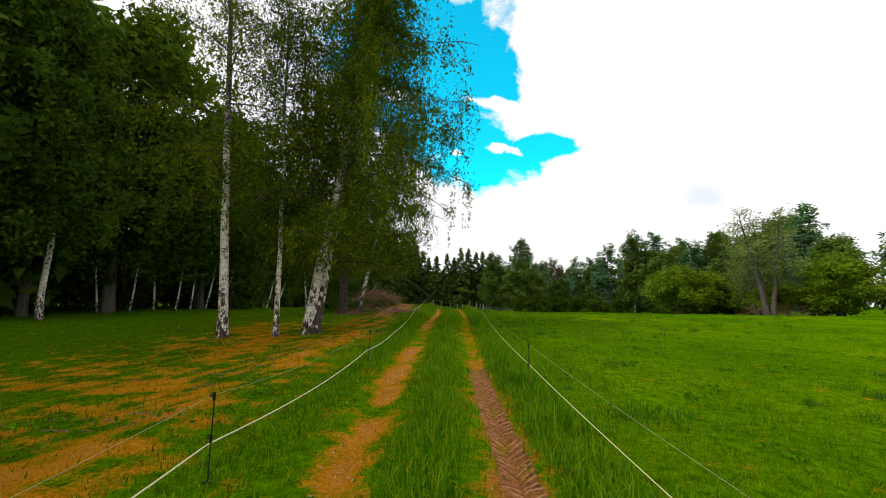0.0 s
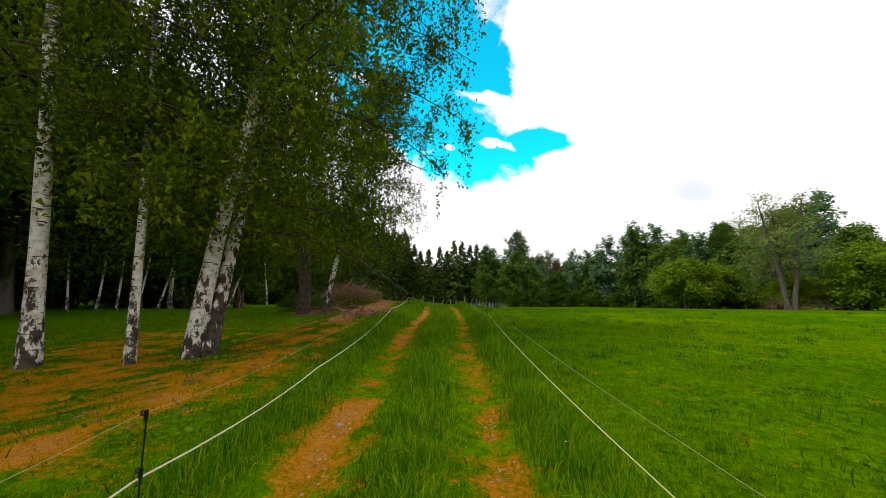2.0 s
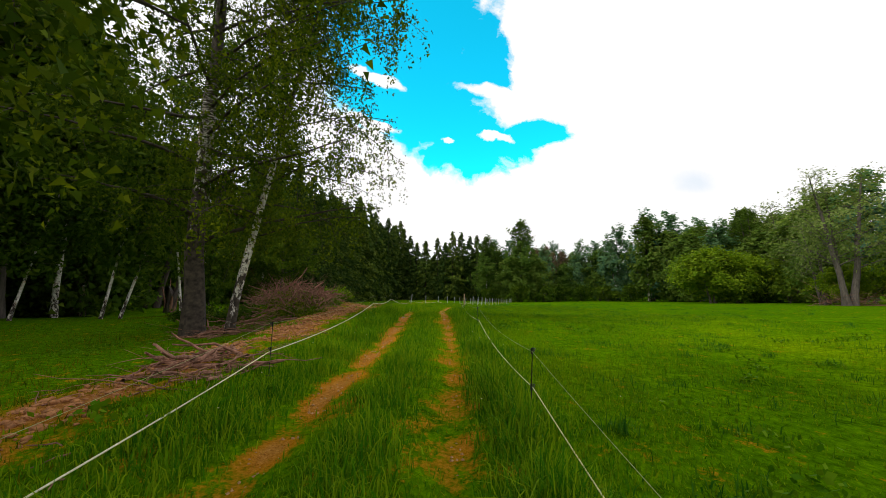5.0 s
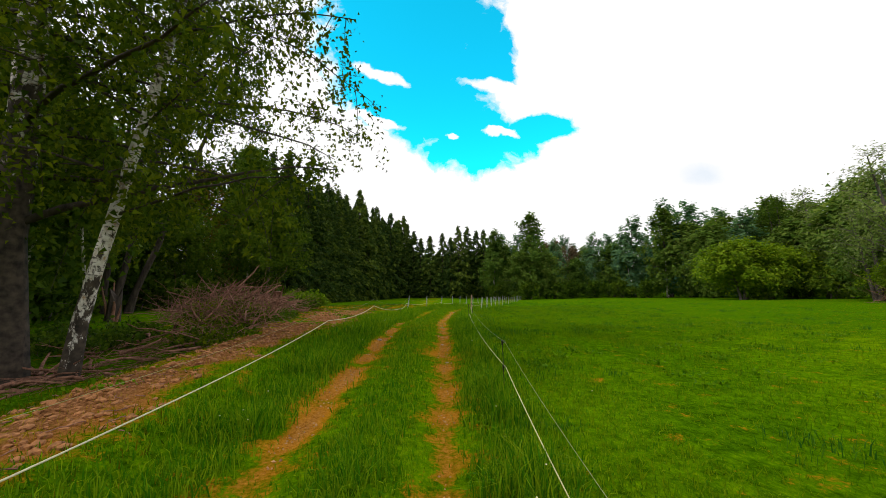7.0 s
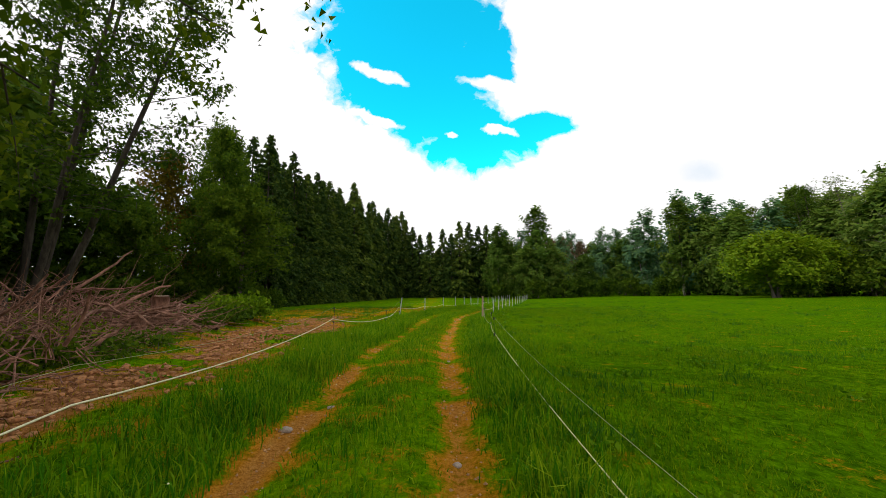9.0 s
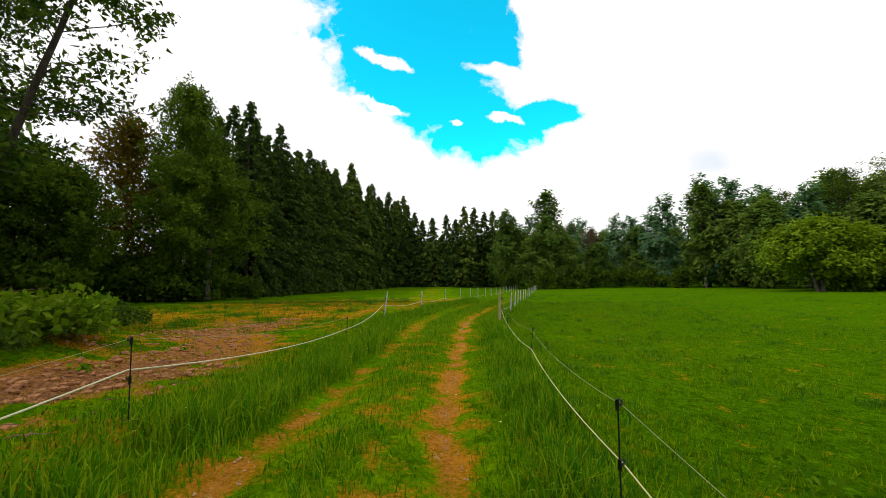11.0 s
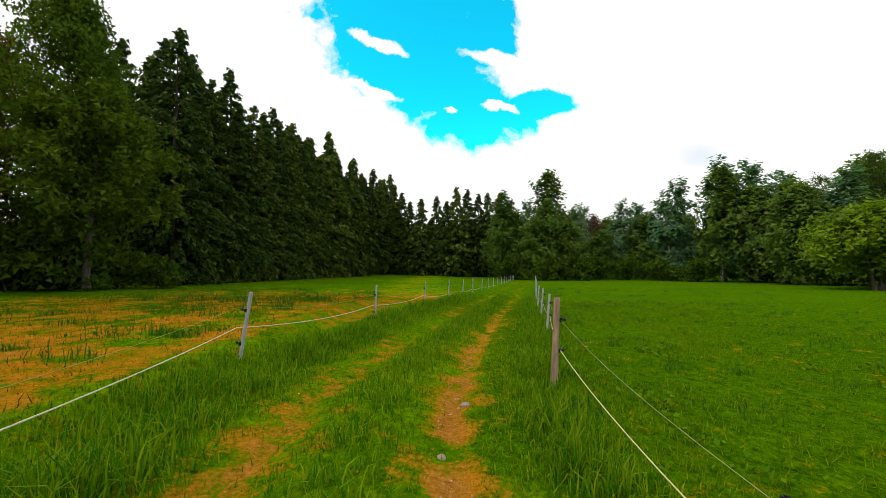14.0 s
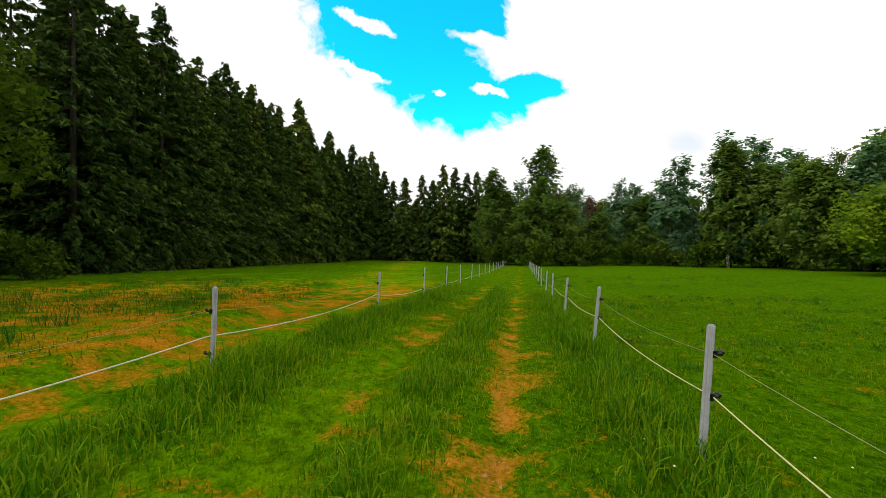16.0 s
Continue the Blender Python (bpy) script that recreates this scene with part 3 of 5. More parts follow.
    # darker, coarser tufts in the field
    m = 760
    tx, ty = 1.8 + 22 * rng.uniform(size=m) ** 1.7, 4 + 66 * rng.uniform(size=m) ** 1.25
    tx += np.clip(fence_r(ty) - 1.8, 0, 20)
    tx[:150], ty[:150] = rng.uniform(-11, -1.8, 150), rng.uniform(36, 58, 150)
    k = 48
    spread = np.repeat(rng.uniform(0.05, 0.26, m), k)
    x = np.repeat(tx, k) + rng.normal(0, 1, m * k) * spread * 1.3
    y = np.repeat(ty, k) + rng.normal(0, 1, m * k) * spread * 0.8
    h = rng.uniform(0.04, 0.13, len(x)) * np.repeat(rng.uniform(0.6, 1.5, m) * np.where(tx < 0, 1.7, 1.0), k)
    blades("pasture_tufts", rng, x, y, h, rng.uniform(0.007, 0.014, len(x)), TUFT_GRASS, "dark green coarse grass tufts in the pasture", 0.85)
    # broad-leaved weeds lying in the sward
    n = 420
    tx = np.where(rng.uniform(size=n) < 0.7, rng.uniform(1.5, 12, n), rng.uniform(-9, -1.4, n))
    ty = np.where(tx > 0, 54 - 51 * rng.uniform(size=n) ** 1.8, rng.uniform(3, 54, n))
    tx = np.where(tx > 0, tx + np.clip(fence_r(ty) - 1.4, 0, 20), tx)
    k = 34
    x = np.repeat(tx, k) + rng.normal(0, 1, n * k) * np.repeat(rng.uniform(0.05, 0.22, n), k)
    y = np.repeat(ty, k) + rng.normal(0, 1, n * k) * np.repeat(rng.uniform(0.05, 0.16, n), k)
    p = np.stack([x, y, ground_z(x, y) + rng.uniform(0.01, 0.09, n * k)], 1)
    v, f = leaves(rng, p, 0.055, 0.7, 0.0)
    tagged(new("meadow_weeds", mesh_of("meadow_weeds", v, [f], WEED)), "low broad-leaved weeds and clover in the turf", "weeds", kind="stuff")
    # yellowed stalks on the worn ground
    x, y = scatter(rng, 330000, -9, 4, 2.0, 52.0)
    keep = rng.uniform(size=len(x)) < np.clip(soil_share(x, y) * 1.6, 0, 0.8) * np.where(np.abs(np.abs(x - lane(y)) - GAUGE) < 0.28, 0.30, 1.0)
    x, y = x[keep], y[keep]
    blades("dry_stalks", rng, x, y, rng.uniform(0.02, 0.07, len(x)), rng.uniform(0.004, 0.009, len(x)), DRY_GRASS, "yellowed dry stalks on worn loam", 0.9, False)


build_grass()


# ---- trees ----
def broad_tree(name, seed, height, radius, stems, crown, leaf, leaf_mat, bark, label, limb_mat=None, sides=8, bend=None):
    """A broadleaf tree at the origin. stems: rows of (foot x, foot y, lean x, lean y, share of height, radius).
    crown: dict of low (share of height where limbs begin), limbs, twigs, leaves, reach (m), rise, sag, weep (m)."""
    rng = np.random.default_rng(seed)
    root = tagged(new(name), label, "tree")
    places, limb_lines = [], []
    for fx, fy, lx, ly, share, r, *own_bark in stems:
        top = height * share
        n = 14
        s = np.linspace(0, 1, n)
        line = np.stack([fx + lx * s ** (bend or 1.0), fy + ly * s ** (bend or 1.0), top * s], 1)
        line[1:, :2] += np.cumsum(rng.normal(0, 0.012 * top / n * 2, (n - 1, 2)), axis=0)
        line[0, 2] = -0.25
        radii = r * ((1 - s) ** 0.8 * 0.93 + 0.07) * (1 + 0.35 * np.exp(-s * top / 0.35))
        v, f = tubes([(line, radii)], max(sides, 8))
        ang = np.arctan2(v[:, 1] - np.interp(v[:, 2], line[:, 2], line[:, 1]), v[:, 0] - np.interp(v[:, 2], line[:, 2], line[:, 0]))
        v[:, :2] += (0.10 * r * np.sin(3 * ang + v[:, 2] * 1.3))[:, None] * np.stack([np.cos(ang), np.sin(ang)], 1)
        part_mesh("trunk", mesh_of("trunk", v, f, own_bark[0] if own_bark else bark, True), root)
        if crown.get("near"):
            q = rng.uniform(crown["low"] * 1.3, 1.0, 900)
            core = np.stack([np.interp(q, s, line[:, k]) for k in range(3)], 1)
            places.append(core + rng.normal(0, 1, core.shape) * (0.42, 0.42, 0.5))
        count = max(3, round(crown["limbs"] / len(stems)))
        for i in range(count):
            h = crown["low"] + (1 - crown["low"]) * ((i + rng.uniform(0, 1)) / count) ** 0.9
            start = np.array([np.interp(h, s, line[:, k]) for k in range(3)])
            az = 2.4 * i + rng.uniform(-0.5, 0.5)
            form = math.sin(math.pi * min(1.0, 0.22 + 0.78 * h) ** crown.get("form", 1.2)) * 0.85 + 0.15
            length = radius * form * rng.uniform(0.7, 1.15) * crown.get("pull", lambda a: 1.0)(az)
            line2 = bowed(start, (math.cos(az), math.sin(az), crown["rise"] * rng.uniform(0.5, 1.5)), length, crown["sag"] * length * rng.uniform(0.5, 1.4), 8, rng)
            limb_lines.append((line2, np.linspace(r * 0.30 * (1 - 0.75 * h), 0.008, 8)))
            for _ in range(crown["twigs"]):
                u = rng.uniform(0.05, 1.0) ** 0.85
                p = np.array([np.interp(u, np.linspace(0, 1, 8), line2[:, k]) for k in range(3)])
                tl = crown["reach"] * rng.uniform(0.5, 1.3) * (1.1 - 0.4 * u)
                w = rng.normal(size=3) * (1, 1, 0.6) + (0, 0, 0.15)
                tw = bowed(p, w, tl, crown["sag"] * tl * 1.2, 5, rng)
                if crown.get("show_twigs", True) and rng.uniform() < 0.5:
                    limb_lines.append((tw, np.linspace(0.010, 0.003, 5) * crown.get("twig", 1.0)))
                q = rng.uniform(0.1, 1.0, crown["leaves"])
                pos = np.stack([np.interp(q, np.linspace(0, 1, 5), tw[:, k]) for k in range(3)], 1)
                pos += rng.normal(0, crown.get("spread", 0.12), pos.shape)
                if crown["weep"]:
                    strand = rng.integers(0, 4, len(pos))
                    hang = rng.uniform(0, 1, 4)[strand] * crown["weep"]
                    foot = np.stack([np.interp(np.array([0.3, 0.55, 0.8, 1.0])[strand], np.linspace(0, 1, 5), tw[:, k]) for k in range(3)], 1)
                    down = rng.uniform(0, 1, len(pos)) * hang
                    strands = foot + rng.normal(0, 0.045 if crown.get("near") else 0.05 + crown.get("spread", 0.12) * 0.4, pos.shape)
                    strands[:, 2] -= down
                    pos = np.where(rng.uniform(size=(len(pos), 1)) < crown.get("hung", 1.0), strands, pos)
                places.append(pos)
    near = crown.get("near", False)
    thick = [p for p in limb_lines if near and p[1][0] > 0.012]
    for p in thick:
        v, f = tubes([p], 6)
        part_mesh("limb", mesh_of("limb", v, f, limb_mat or bark, True), root)
    thin = [p for p in limb_lines if not (near and p[1][0] > 0.012)]
    v, f = tubes(thin, 4 if near else crown.get("sides", 3))
    tagged(part_mesh("branchwork", mesh_of("branchwork", v, f, limb_mat or bark, True), root), kind="stuff")
    places = np.concatenate(places)
    places = places[places[:, 2] > crown.get("floor", 0.4)]
    facing = None
    if crown.get("outward"):
        facing = places - places.mean(0)
        facing = facing / (np.linalg.norm(facing, axis=1, keepdims=True) + 1e-6) * crown["outward"] + (0, 0, 0.75)
    v, q = leaves(rng, places, leaf, 0.7, 0.5 if crown["weep"] else 0.1, crown.get("three", False), facing)
    part_mesh("crown", mesh_of("crown", v, [q], leaf_mat), root)
    return root


def spruce(name, seed, height, radius, label, fine=False):
    """A dense forest spruce: whorls of drooping boughs hung with needle sprays."""
    rng = np.random.default_rng(seed)
    root = tagged(new(name), label, "tree")
    s = np.linspace(0, 1, 8)
    v, f = tubes([(np.stack([0 * s, 0 * s, height * s - 0.2], 1), 0.16 * (1 - s) + 0.02)], 8)
    part_mesh("trunk", mesh_of("trunk", v, f, DARK_BARK, True), root)
    pos, along = [], []
    boughs = []
    for z in np.arange(0.04 * height, height * 0.985, height / (48 if fine else 36)):
        h = z / height
        reach = radius * ((1 - h) ** (0.52 + 0.3 * h)) * rng.uniform(0.8, 1.12) * min(1.0, 0.6 + h * 3) + 0.08
        for i in range(max(5, int(11 * (1 - h) + 5))):
            a = rng.uniform(0, 2 * np.pi)
            r = reach * rng.uniform(0.7, 1.15)
            zz = z + rng.uniform(-0.3, 0.3)
            line = bowed((0, 0, zz), (math.cos(a), math.sin(a), 0.35 * h), r, 0.42 * r * (1 - 0.8 * h), 5, rng, 0.03)
            if rng.uniform() < 0.12:
                boughs.append((line, np.linspace(0.025, 0.005, 5)))
            m = int((14 + 24 * r / radius) if fine else (6 + 11 * r / radius))
            u = rng.uniform(0.25, 1.0, m) ** 0.6
            p = np.stack([np.interp(u, np.linspace(0, 1, 5), line[:, k]) for k in range(3)], 1)
            p += rng.normal(0, 0.07 if fine else 0.10, p.shape)
            p[:, 2] -= rng.uniform(0, 0.30, m) * u * (1 - 0.7 * h)
            d = np.tile([0.7 * math.cos(a), 0.7 * math.sin(a), -0.75], (m, 1)) + rng.normal(0, 0.4, (m, 3))
            pos.append(p), along.append(d)
    pos, d = np.concatenate(pos), np.concatenate(along)
    d /= np.linalg.norm(d, axis=1, keepdims=True)
    w = np.cross(d, rng.normal(size=d.shape))
    w /= np.linalg.norm(w, axis=1, keepdims=True)
    size = (rng.uniform(0.20, 0.46, len(pos)) if fine else rng.uniform(0.40, 0.85, len(pos)))[:, None]
    v = np.stack([pos - d * size * 0.4 + w * size * 0.26, pos + d * size * 0.6, pos - d * size * 0.35 - w * size * 0.26], 1).reshape(-1, 3)
    part_mesh("crown", mesh_of("crown", v, [np.arange(len(v)).reshape(-1, 3)], NEEDLE), root)
    v, f = tubes(boughs, 3)
    tagged(part_mesh("bough_wood", mesh_of("bough_wood", v, f, DARK_BARK), root), kind="stuff")
    return root


def stand(ob, x, y, turn=0.0, scale=1.0, sink=0.05, wide=1.0):
    """Put a thing on the ground."""
    ob.matrix_basis = pose(x, y, float(ground_z(x, y)) - sink, 0, 0, turn) @ Matrix.Diagonal((scale * wide, scale * wide, scale, 1))
    return ob


def copy_to(ob, x, y, turn=0.0, scale=1.0, sink=0.05, wide=1.0):
    m = pose(x, y, float(ground_z(x, y)) - sink, 0, 0, turn) @ Matrix.Diagonal((scale * wide, scale * wide, scale, 1))
    made = copy_thing(ob, m)
    made.matrix_basis = m
    return made


def toward(az0, gain):
    """Limbs grow longer towards one side."""
    return lambda a: 1.0 + gain * math.cos(a - az0)


# the birches beside the lane
def birch_tree(seed, x, y, height, radius, stems, label, bark=None, leaf=0.052, **crown):
    ob = broad_tree("birch_tree", seed, height, radius, stems, dict(dict(twigs=15, leaves=120, reach=1.1, rise=0.45, sag=0.35, weep=1.5, spread=0.13, hung=0.62, near=True, three=True, floor=1.9), **crown),
                    leaf, BIRCH_LEAF, bark or BIRCH_BARK, label, DARK_BARK, 12)
    return stand(ob, x, y)


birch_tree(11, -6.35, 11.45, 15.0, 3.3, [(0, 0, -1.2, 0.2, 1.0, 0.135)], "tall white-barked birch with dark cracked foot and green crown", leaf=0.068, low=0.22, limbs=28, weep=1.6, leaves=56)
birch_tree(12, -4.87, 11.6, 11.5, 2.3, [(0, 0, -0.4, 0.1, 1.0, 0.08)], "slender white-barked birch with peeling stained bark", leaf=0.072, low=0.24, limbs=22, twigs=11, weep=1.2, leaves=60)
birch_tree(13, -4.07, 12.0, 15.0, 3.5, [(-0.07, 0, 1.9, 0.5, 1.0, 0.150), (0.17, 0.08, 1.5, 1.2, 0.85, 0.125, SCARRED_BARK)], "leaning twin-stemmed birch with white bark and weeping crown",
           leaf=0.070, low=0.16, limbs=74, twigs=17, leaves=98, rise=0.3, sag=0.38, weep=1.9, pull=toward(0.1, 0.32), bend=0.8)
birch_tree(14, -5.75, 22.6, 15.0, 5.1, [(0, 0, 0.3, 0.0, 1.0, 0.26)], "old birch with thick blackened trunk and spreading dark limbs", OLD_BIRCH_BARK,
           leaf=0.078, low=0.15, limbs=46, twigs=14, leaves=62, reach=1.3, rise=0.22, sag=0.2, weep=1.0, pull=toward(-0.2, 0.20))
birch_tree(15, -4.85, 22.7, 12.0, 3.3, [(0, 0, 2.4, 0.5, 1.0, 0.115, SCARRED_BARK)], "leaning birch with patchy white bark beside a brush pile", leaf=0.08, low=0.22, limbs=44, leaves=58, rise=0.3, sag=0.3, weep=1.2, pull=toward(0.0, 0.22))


# kinds of tree that stand in numbers
def wood_tree(name, seed, height, radius, stems, leaf, mat, bark, label, **crown):
    return broad_tree(name, seed, height, radius, stems, dict(dict(twigs=9, reach=1.5, rise=0.45, sag=0.15, weep=0, spread=0.3, show_twigs=False, three=True), **crown), leaf, mat, bark, label, GREY_BARK, 8)


ALDER = wood_tree("alder_tree", 21, 19.0, 4.4, [(0, 0, 3.6, 0.5, 1.0, 0.19), (0.6, 0.3, 6.5, 0.2, 0.9, 0.18), (-0.8, 0.2, 1.0, 0.6, 0.95, 0.18), (0.3, -0.5, 5.0, -1.2, 0.95, 0.16)], 0.19, WOOD_LEAF, DARK_BARK,
                  "many-stemmed alder with slim dark trunks and open crown", low=0.26, limbs=76, leaves=25, reach=1.3, rise=0.4, sag=0.2, spread=0.24, show_twigs=True)
stand(ALDER, -20.5, 42.0, 0, 1.15)
OAK = wood_tree("woodland_tree", 22, 14.0, 5.0, [(0, 0, 0.2, 0.2, 0.9, 0.22)], 0.27, WOOD_LEAF, GREY_BARK, "dense green broadleaf woodland tree", low=0.25, limbs=46, leaves=31, twigs=9)
stand(OAK, -16.0, 54.5, 0, 0.8)
FAR_OAK = wood_tree("woodland_tree", 32, 14.0, 5.2, [(0, 0, 0.2, 0.2, 0.9, 0.22)], 0.52, HAZY_FAR_LEAF, GREY_BARK, "dense green broadleaf tree at the far wood edge", low=0.04, limbs=48, leaves=14, spread=0.45, outward=0.7)
stand(FAR_OAK, 15.5, 107, 0, 0.95)
WEEP = wood_tree("silver_birch", 23, 16.5, 4.0, [(0, 0, 0.2, 0.2, 1.0, 0.15)], 0.19, HANGING_LEAF, BIRCH_BARK, "tall silver birch with pale trunk and hanging green crown", low=0.24, limbs=48, twigs=9, leaves=48, reach=1.3, sag=0.3, weep=1.8)
stand(WEEP, -18.5, 55.5, 0, 1.0)
FAR_BIRCH = wood_tree("silver_birch", 33, 16.5, 4.2, [(0, 0, 0.2, 0.2, 1.0, 0.2)], 0.50, HAZY_FAR_LEAF, BIRCH_BARK, "tall silver birch standing out pale before the wood", low=0.14, limbs=46, twigs=9, leaves=11, outward=0.9, reach=1.3, sag=0.3, weep=1.8)
stand(FAR_BIRCH, 13.0, 104.0, 0, 0.95)
COOL = wood_tree("silver_birch", 24, 17.0, 5.2, [(0, 0, 0.2, -0.2, 1.0, 0.2), (0.6, 0.2, 1.5, 0.3, 0.8, 0.15)], 0.60, HAZY_COOL_LEAF, BIRCH_BARK, "large birch with dense blue-green hanging crown", low=0.06, limbs=52, leaves=12, outward=0.9, rise=0.5, sag=0.25, weep=1.8, spread=0.4)
stand(COOL, 50.5, 100.0, 0, 1.2)
BUSH = wood_tree("hawthorn_bush", 25, 6.8, 4.2, [(0, 0, 0.5, 0.2, 0.85, 0.16), (0.3, 0.2, 1.3, 0.5, 0.75, 0.13), (-0.3, 0.1, -1.2, 0.3, 0.75, 0.13)], 0.25, BRIGHT_LEAF, GREY_BARK,
                 "rounded yellow-green bushy tree at the field edge", low=0.10, limbs=48, leaves=34, outward=0.5, reach=1.2, rise=0.5, sag=0.2, form=0.9)
stand(BUSH, 43.5, 70.5, 0, 1.4)
AIRY = wood_tree("willow_tree", 26, 13.5, 5.6, [(0, 0, -2.2, 0.5, 0.95, 0.28), (0.8, 0.2, 2.4, 0.3, 1.0, 0.32), (0.3, 0.5, 0.6, 1.5, 0.9, 0.25)], 0.24, PALE_LEAF, GREY_BARK,
                 "tall willow with forked trunks and thin pale airy crown", low=0.26, limbs=50, leaves=10, outward=0.9, reach=1.6, rise=0.6, twig=2.0, show_twigs=True)
stand(AIRY, 41.0, 49.0, 0, 1.0)
RUSSET = wood_tree("bare_larch", 27, 13.0, 2.4, [(0, 0, 0.1, 0.1, 1.0, 0.14)], 0.34, RUSSET_LEAF, GREY_BARK, "thin reddish-brown half-bare larch", low=0.18, limbs=46, twigs=5, leaves=10, reach=0.9, rise=0.2, spread=0.22, twig=2.5, show_twigs=True)
stand(RUSSET, 34.0, 121.0)
SPRUCES = [spruce("spruce_tree", 31 + i, h, r, "tall dark green spruce in a dense row") for i, (h, r) in enumerate(((17.8, 3.0), (19.2, 3.2), (16.4, 2.8)))]
FRONT_SPRUCES = [spruce("spruce_tree", 36 + i, h, r, "tall dark green spruce with drooping boughs at the meadow edge", True) for i, (h, r) in enumerate(((18.2, 3.1), (19.6, 3.3)))]
UNDER = wood_tree("undergrowth_bush", 28, 2.8, 2.0, [(0, 0, 0.2, 0.1, 0.8, 0.04), (0.2, 0.1, 0.6, 0.3, 0.8, 0.035), (-0.2, 0.1, -0.5, 0.3, 0.8, 0.035)], 0.24, WOOD_LEAF, GREY_BARK,
                  "leafy green undergrowth bush at the wood's edge", low=0.05, limbs=22, twigs=7, leaves=11, reach=0.7, rise=0.5, sag=0.25, spread=0.18, floor=0.03, form=0.8)
stand(UNDER, -22.0, 33.0)
OLIVE = wood_tree("oak_tree", 29, 14.0, 4.2, [(0, 0, 0.3, 0.1, 1.0, 0.17)], 0.24, OLIVE_LEAF, GREY_BARK, "olive-brown half-leafed tree behind the birches", low=0.2, limbs=46, leaves=24)
stand(OLIVE, -24.3, 57.0)


def plant():
    rng = np.random.default_rng(8)
    # the spruce row: front rank along the meadow, and ranks behind it
    placed = set()

    def set_spruce(kinds, k, x, y, sc):
        ob = kinds[k % len(kinds)]
        (copy_to if ob.name in placed else stand)(ob, x, y, rng.uniform(0, 360), sc, 0.05, 1.25)
        placed.add(ob.name)

    for x, y, sc in ((-21.5, 67.0, 1.04), (-23.6, 63.5, 0.98), (-25.5, 67.5, 1.05)):
        set_spruce(FRONT_SPRUCES, 1, x, y, sc)
    for rank, (off, step) in enumerate(((0.0, 2.3), (3.4, 3.2), (7.0, 5.0))):
        for d in np.arange(0 if rank == 0 else 7, 64, step):
            y = 63.5 + d
            x = np.interp(y, [63, 90, 112, 128], [-18.2, -17.0, -13.0, -6.5]) - off + rng.uniform(-0.5, 0.5)
            near = rank == 0 and y < 92
            set_spruce(FRONT_SPRUCES if near else SPRUCES, int(rng.integers(0, 6)), x, y + rng.uniform(-0.6, 0.6), rng.uniform(0.9, 1.06) if near else rng.uniform(1.02, 1.2))
    # far spruces closing the view behind the lane
    for x in np.arange(-6, 17, 2.3):
        copy_to(SPRUCES[int(rng.integers(0, 3))], x + rng.uniform(-0.7, 0.7), 113 + rng.uniform(-2, 4) + 0.15 * x, rng.uniform(0, 360), rng.uniform(0.78, 0.98), 0.05, 1.35)
    # the far wood: rows of (kind, x, y, scale)
    for kind, x, y, sc in ((FAR_BIRCH, 21.0, 102.5, 1.16), (FAR_OAK, 18.5, 101, 0.8), (FAR_OAK, 24.5, 103, 0.8), (COOL, 28.5, 110, 0.8), (RUSSET, 31.5, 117, 1.0), (RUSSET, 36.5, 119, 1.0), (RUSSET, 33.0, 124, 1.15), (RUSSET, 29.5, 122, 1.1),
                           (FAR_OAK, 33.5, 109, 0.7), (COOL, 38.5, 111, 0.88), (FAR_OAK, 42, 108, 0.95), (COOL, 45.0, 104, 1.05), (FAR_BIRCH, 48.2, 97.0, 1.15), (FAR_OAK, 52.5, 96.5, 1.15), (COOL, 56, 101, 1.2), (FAR_OAK, 60, 98, 1.25),
                           (COOL, 65, 104, 1.15), (FAR_OAK, 63, 90, 1.1), (ALDER, 58, 87, 0.8), (ALDER, 61, 83, 0.95), (FAR_OAK, 68, 86, 1.3), (AIRY, 61, 76, 1.3), (FAR_OAK, 58, 70, 1.1), (FAR_OAK, 66, 74, 1.4), (COOL, 60, 63, 1.05),
                           (RUSSET, 66, 99, 1.2), (FAR_OAK, 58, 78, 0.95), (BUSH, 49.5, 73.5, 1.3), (BUSH, 55, 75, 1.25), (FAR_OAK, 67, 92, 1.45), (BUSH, 47.5, 46.5, 1.2), (FAR_OAK, 54, 53, 0.8), (FAR_OAK, 57, 44, 0.85), (COOL, 62, 50, 0.8), (FAR_OAK, 52, 38, 0.75),
                           (AIRY, 45, 55, 0.75), (BUSH, 44, 52, 0.7), (FAR_OAK, 47.5, 57, 0.7), (FAR_OAK, 58, 34, 0.85), (FAR_OAK, 62, 26, 0.9), (FAR_OAK, 60, 58, 0.9), (RUSSET, 72, 84, 1.2), (COOL, 55, 84, 0.9), (FAR_OAK, 50, 86, 1.0)):
        copy_to(kind, x, y, rng.uniform(0, 360), sc)
    for x in np.arange(-4, 96, 4.5):
        kind = (FAR_OAK, COOL, FAR_OAK)[int(rng.integers(0, 3))]
        copy_to(kind, x, 130 + rng.uniform(-4, 6) - 0.2 * x, rng.uniform(0, 360), rng.uniform(0.9, 1.1))
    for x, y, sc in ((14, 103, 1.1), (19.5, 99.5, 1.2), (25.5, 100.5, 1.1), (30.5, 104, 1.2), (36, 104, 1.2), (41, 101.5, 1.2), (45, 98, 1.2), (55, 94, 1.2), (60, 90, 1.3), (64, 82, 1.3), (58, 77, 1.3), (53, 68, 1.3), (52, 71, 1.2), (45.5, 68.5, 1.0), (49, 50, 1.2), (52, 43, 1.2)):
        copy_to(UNDER, x, y, rng.uniform(0, 360), sc * 1.3)
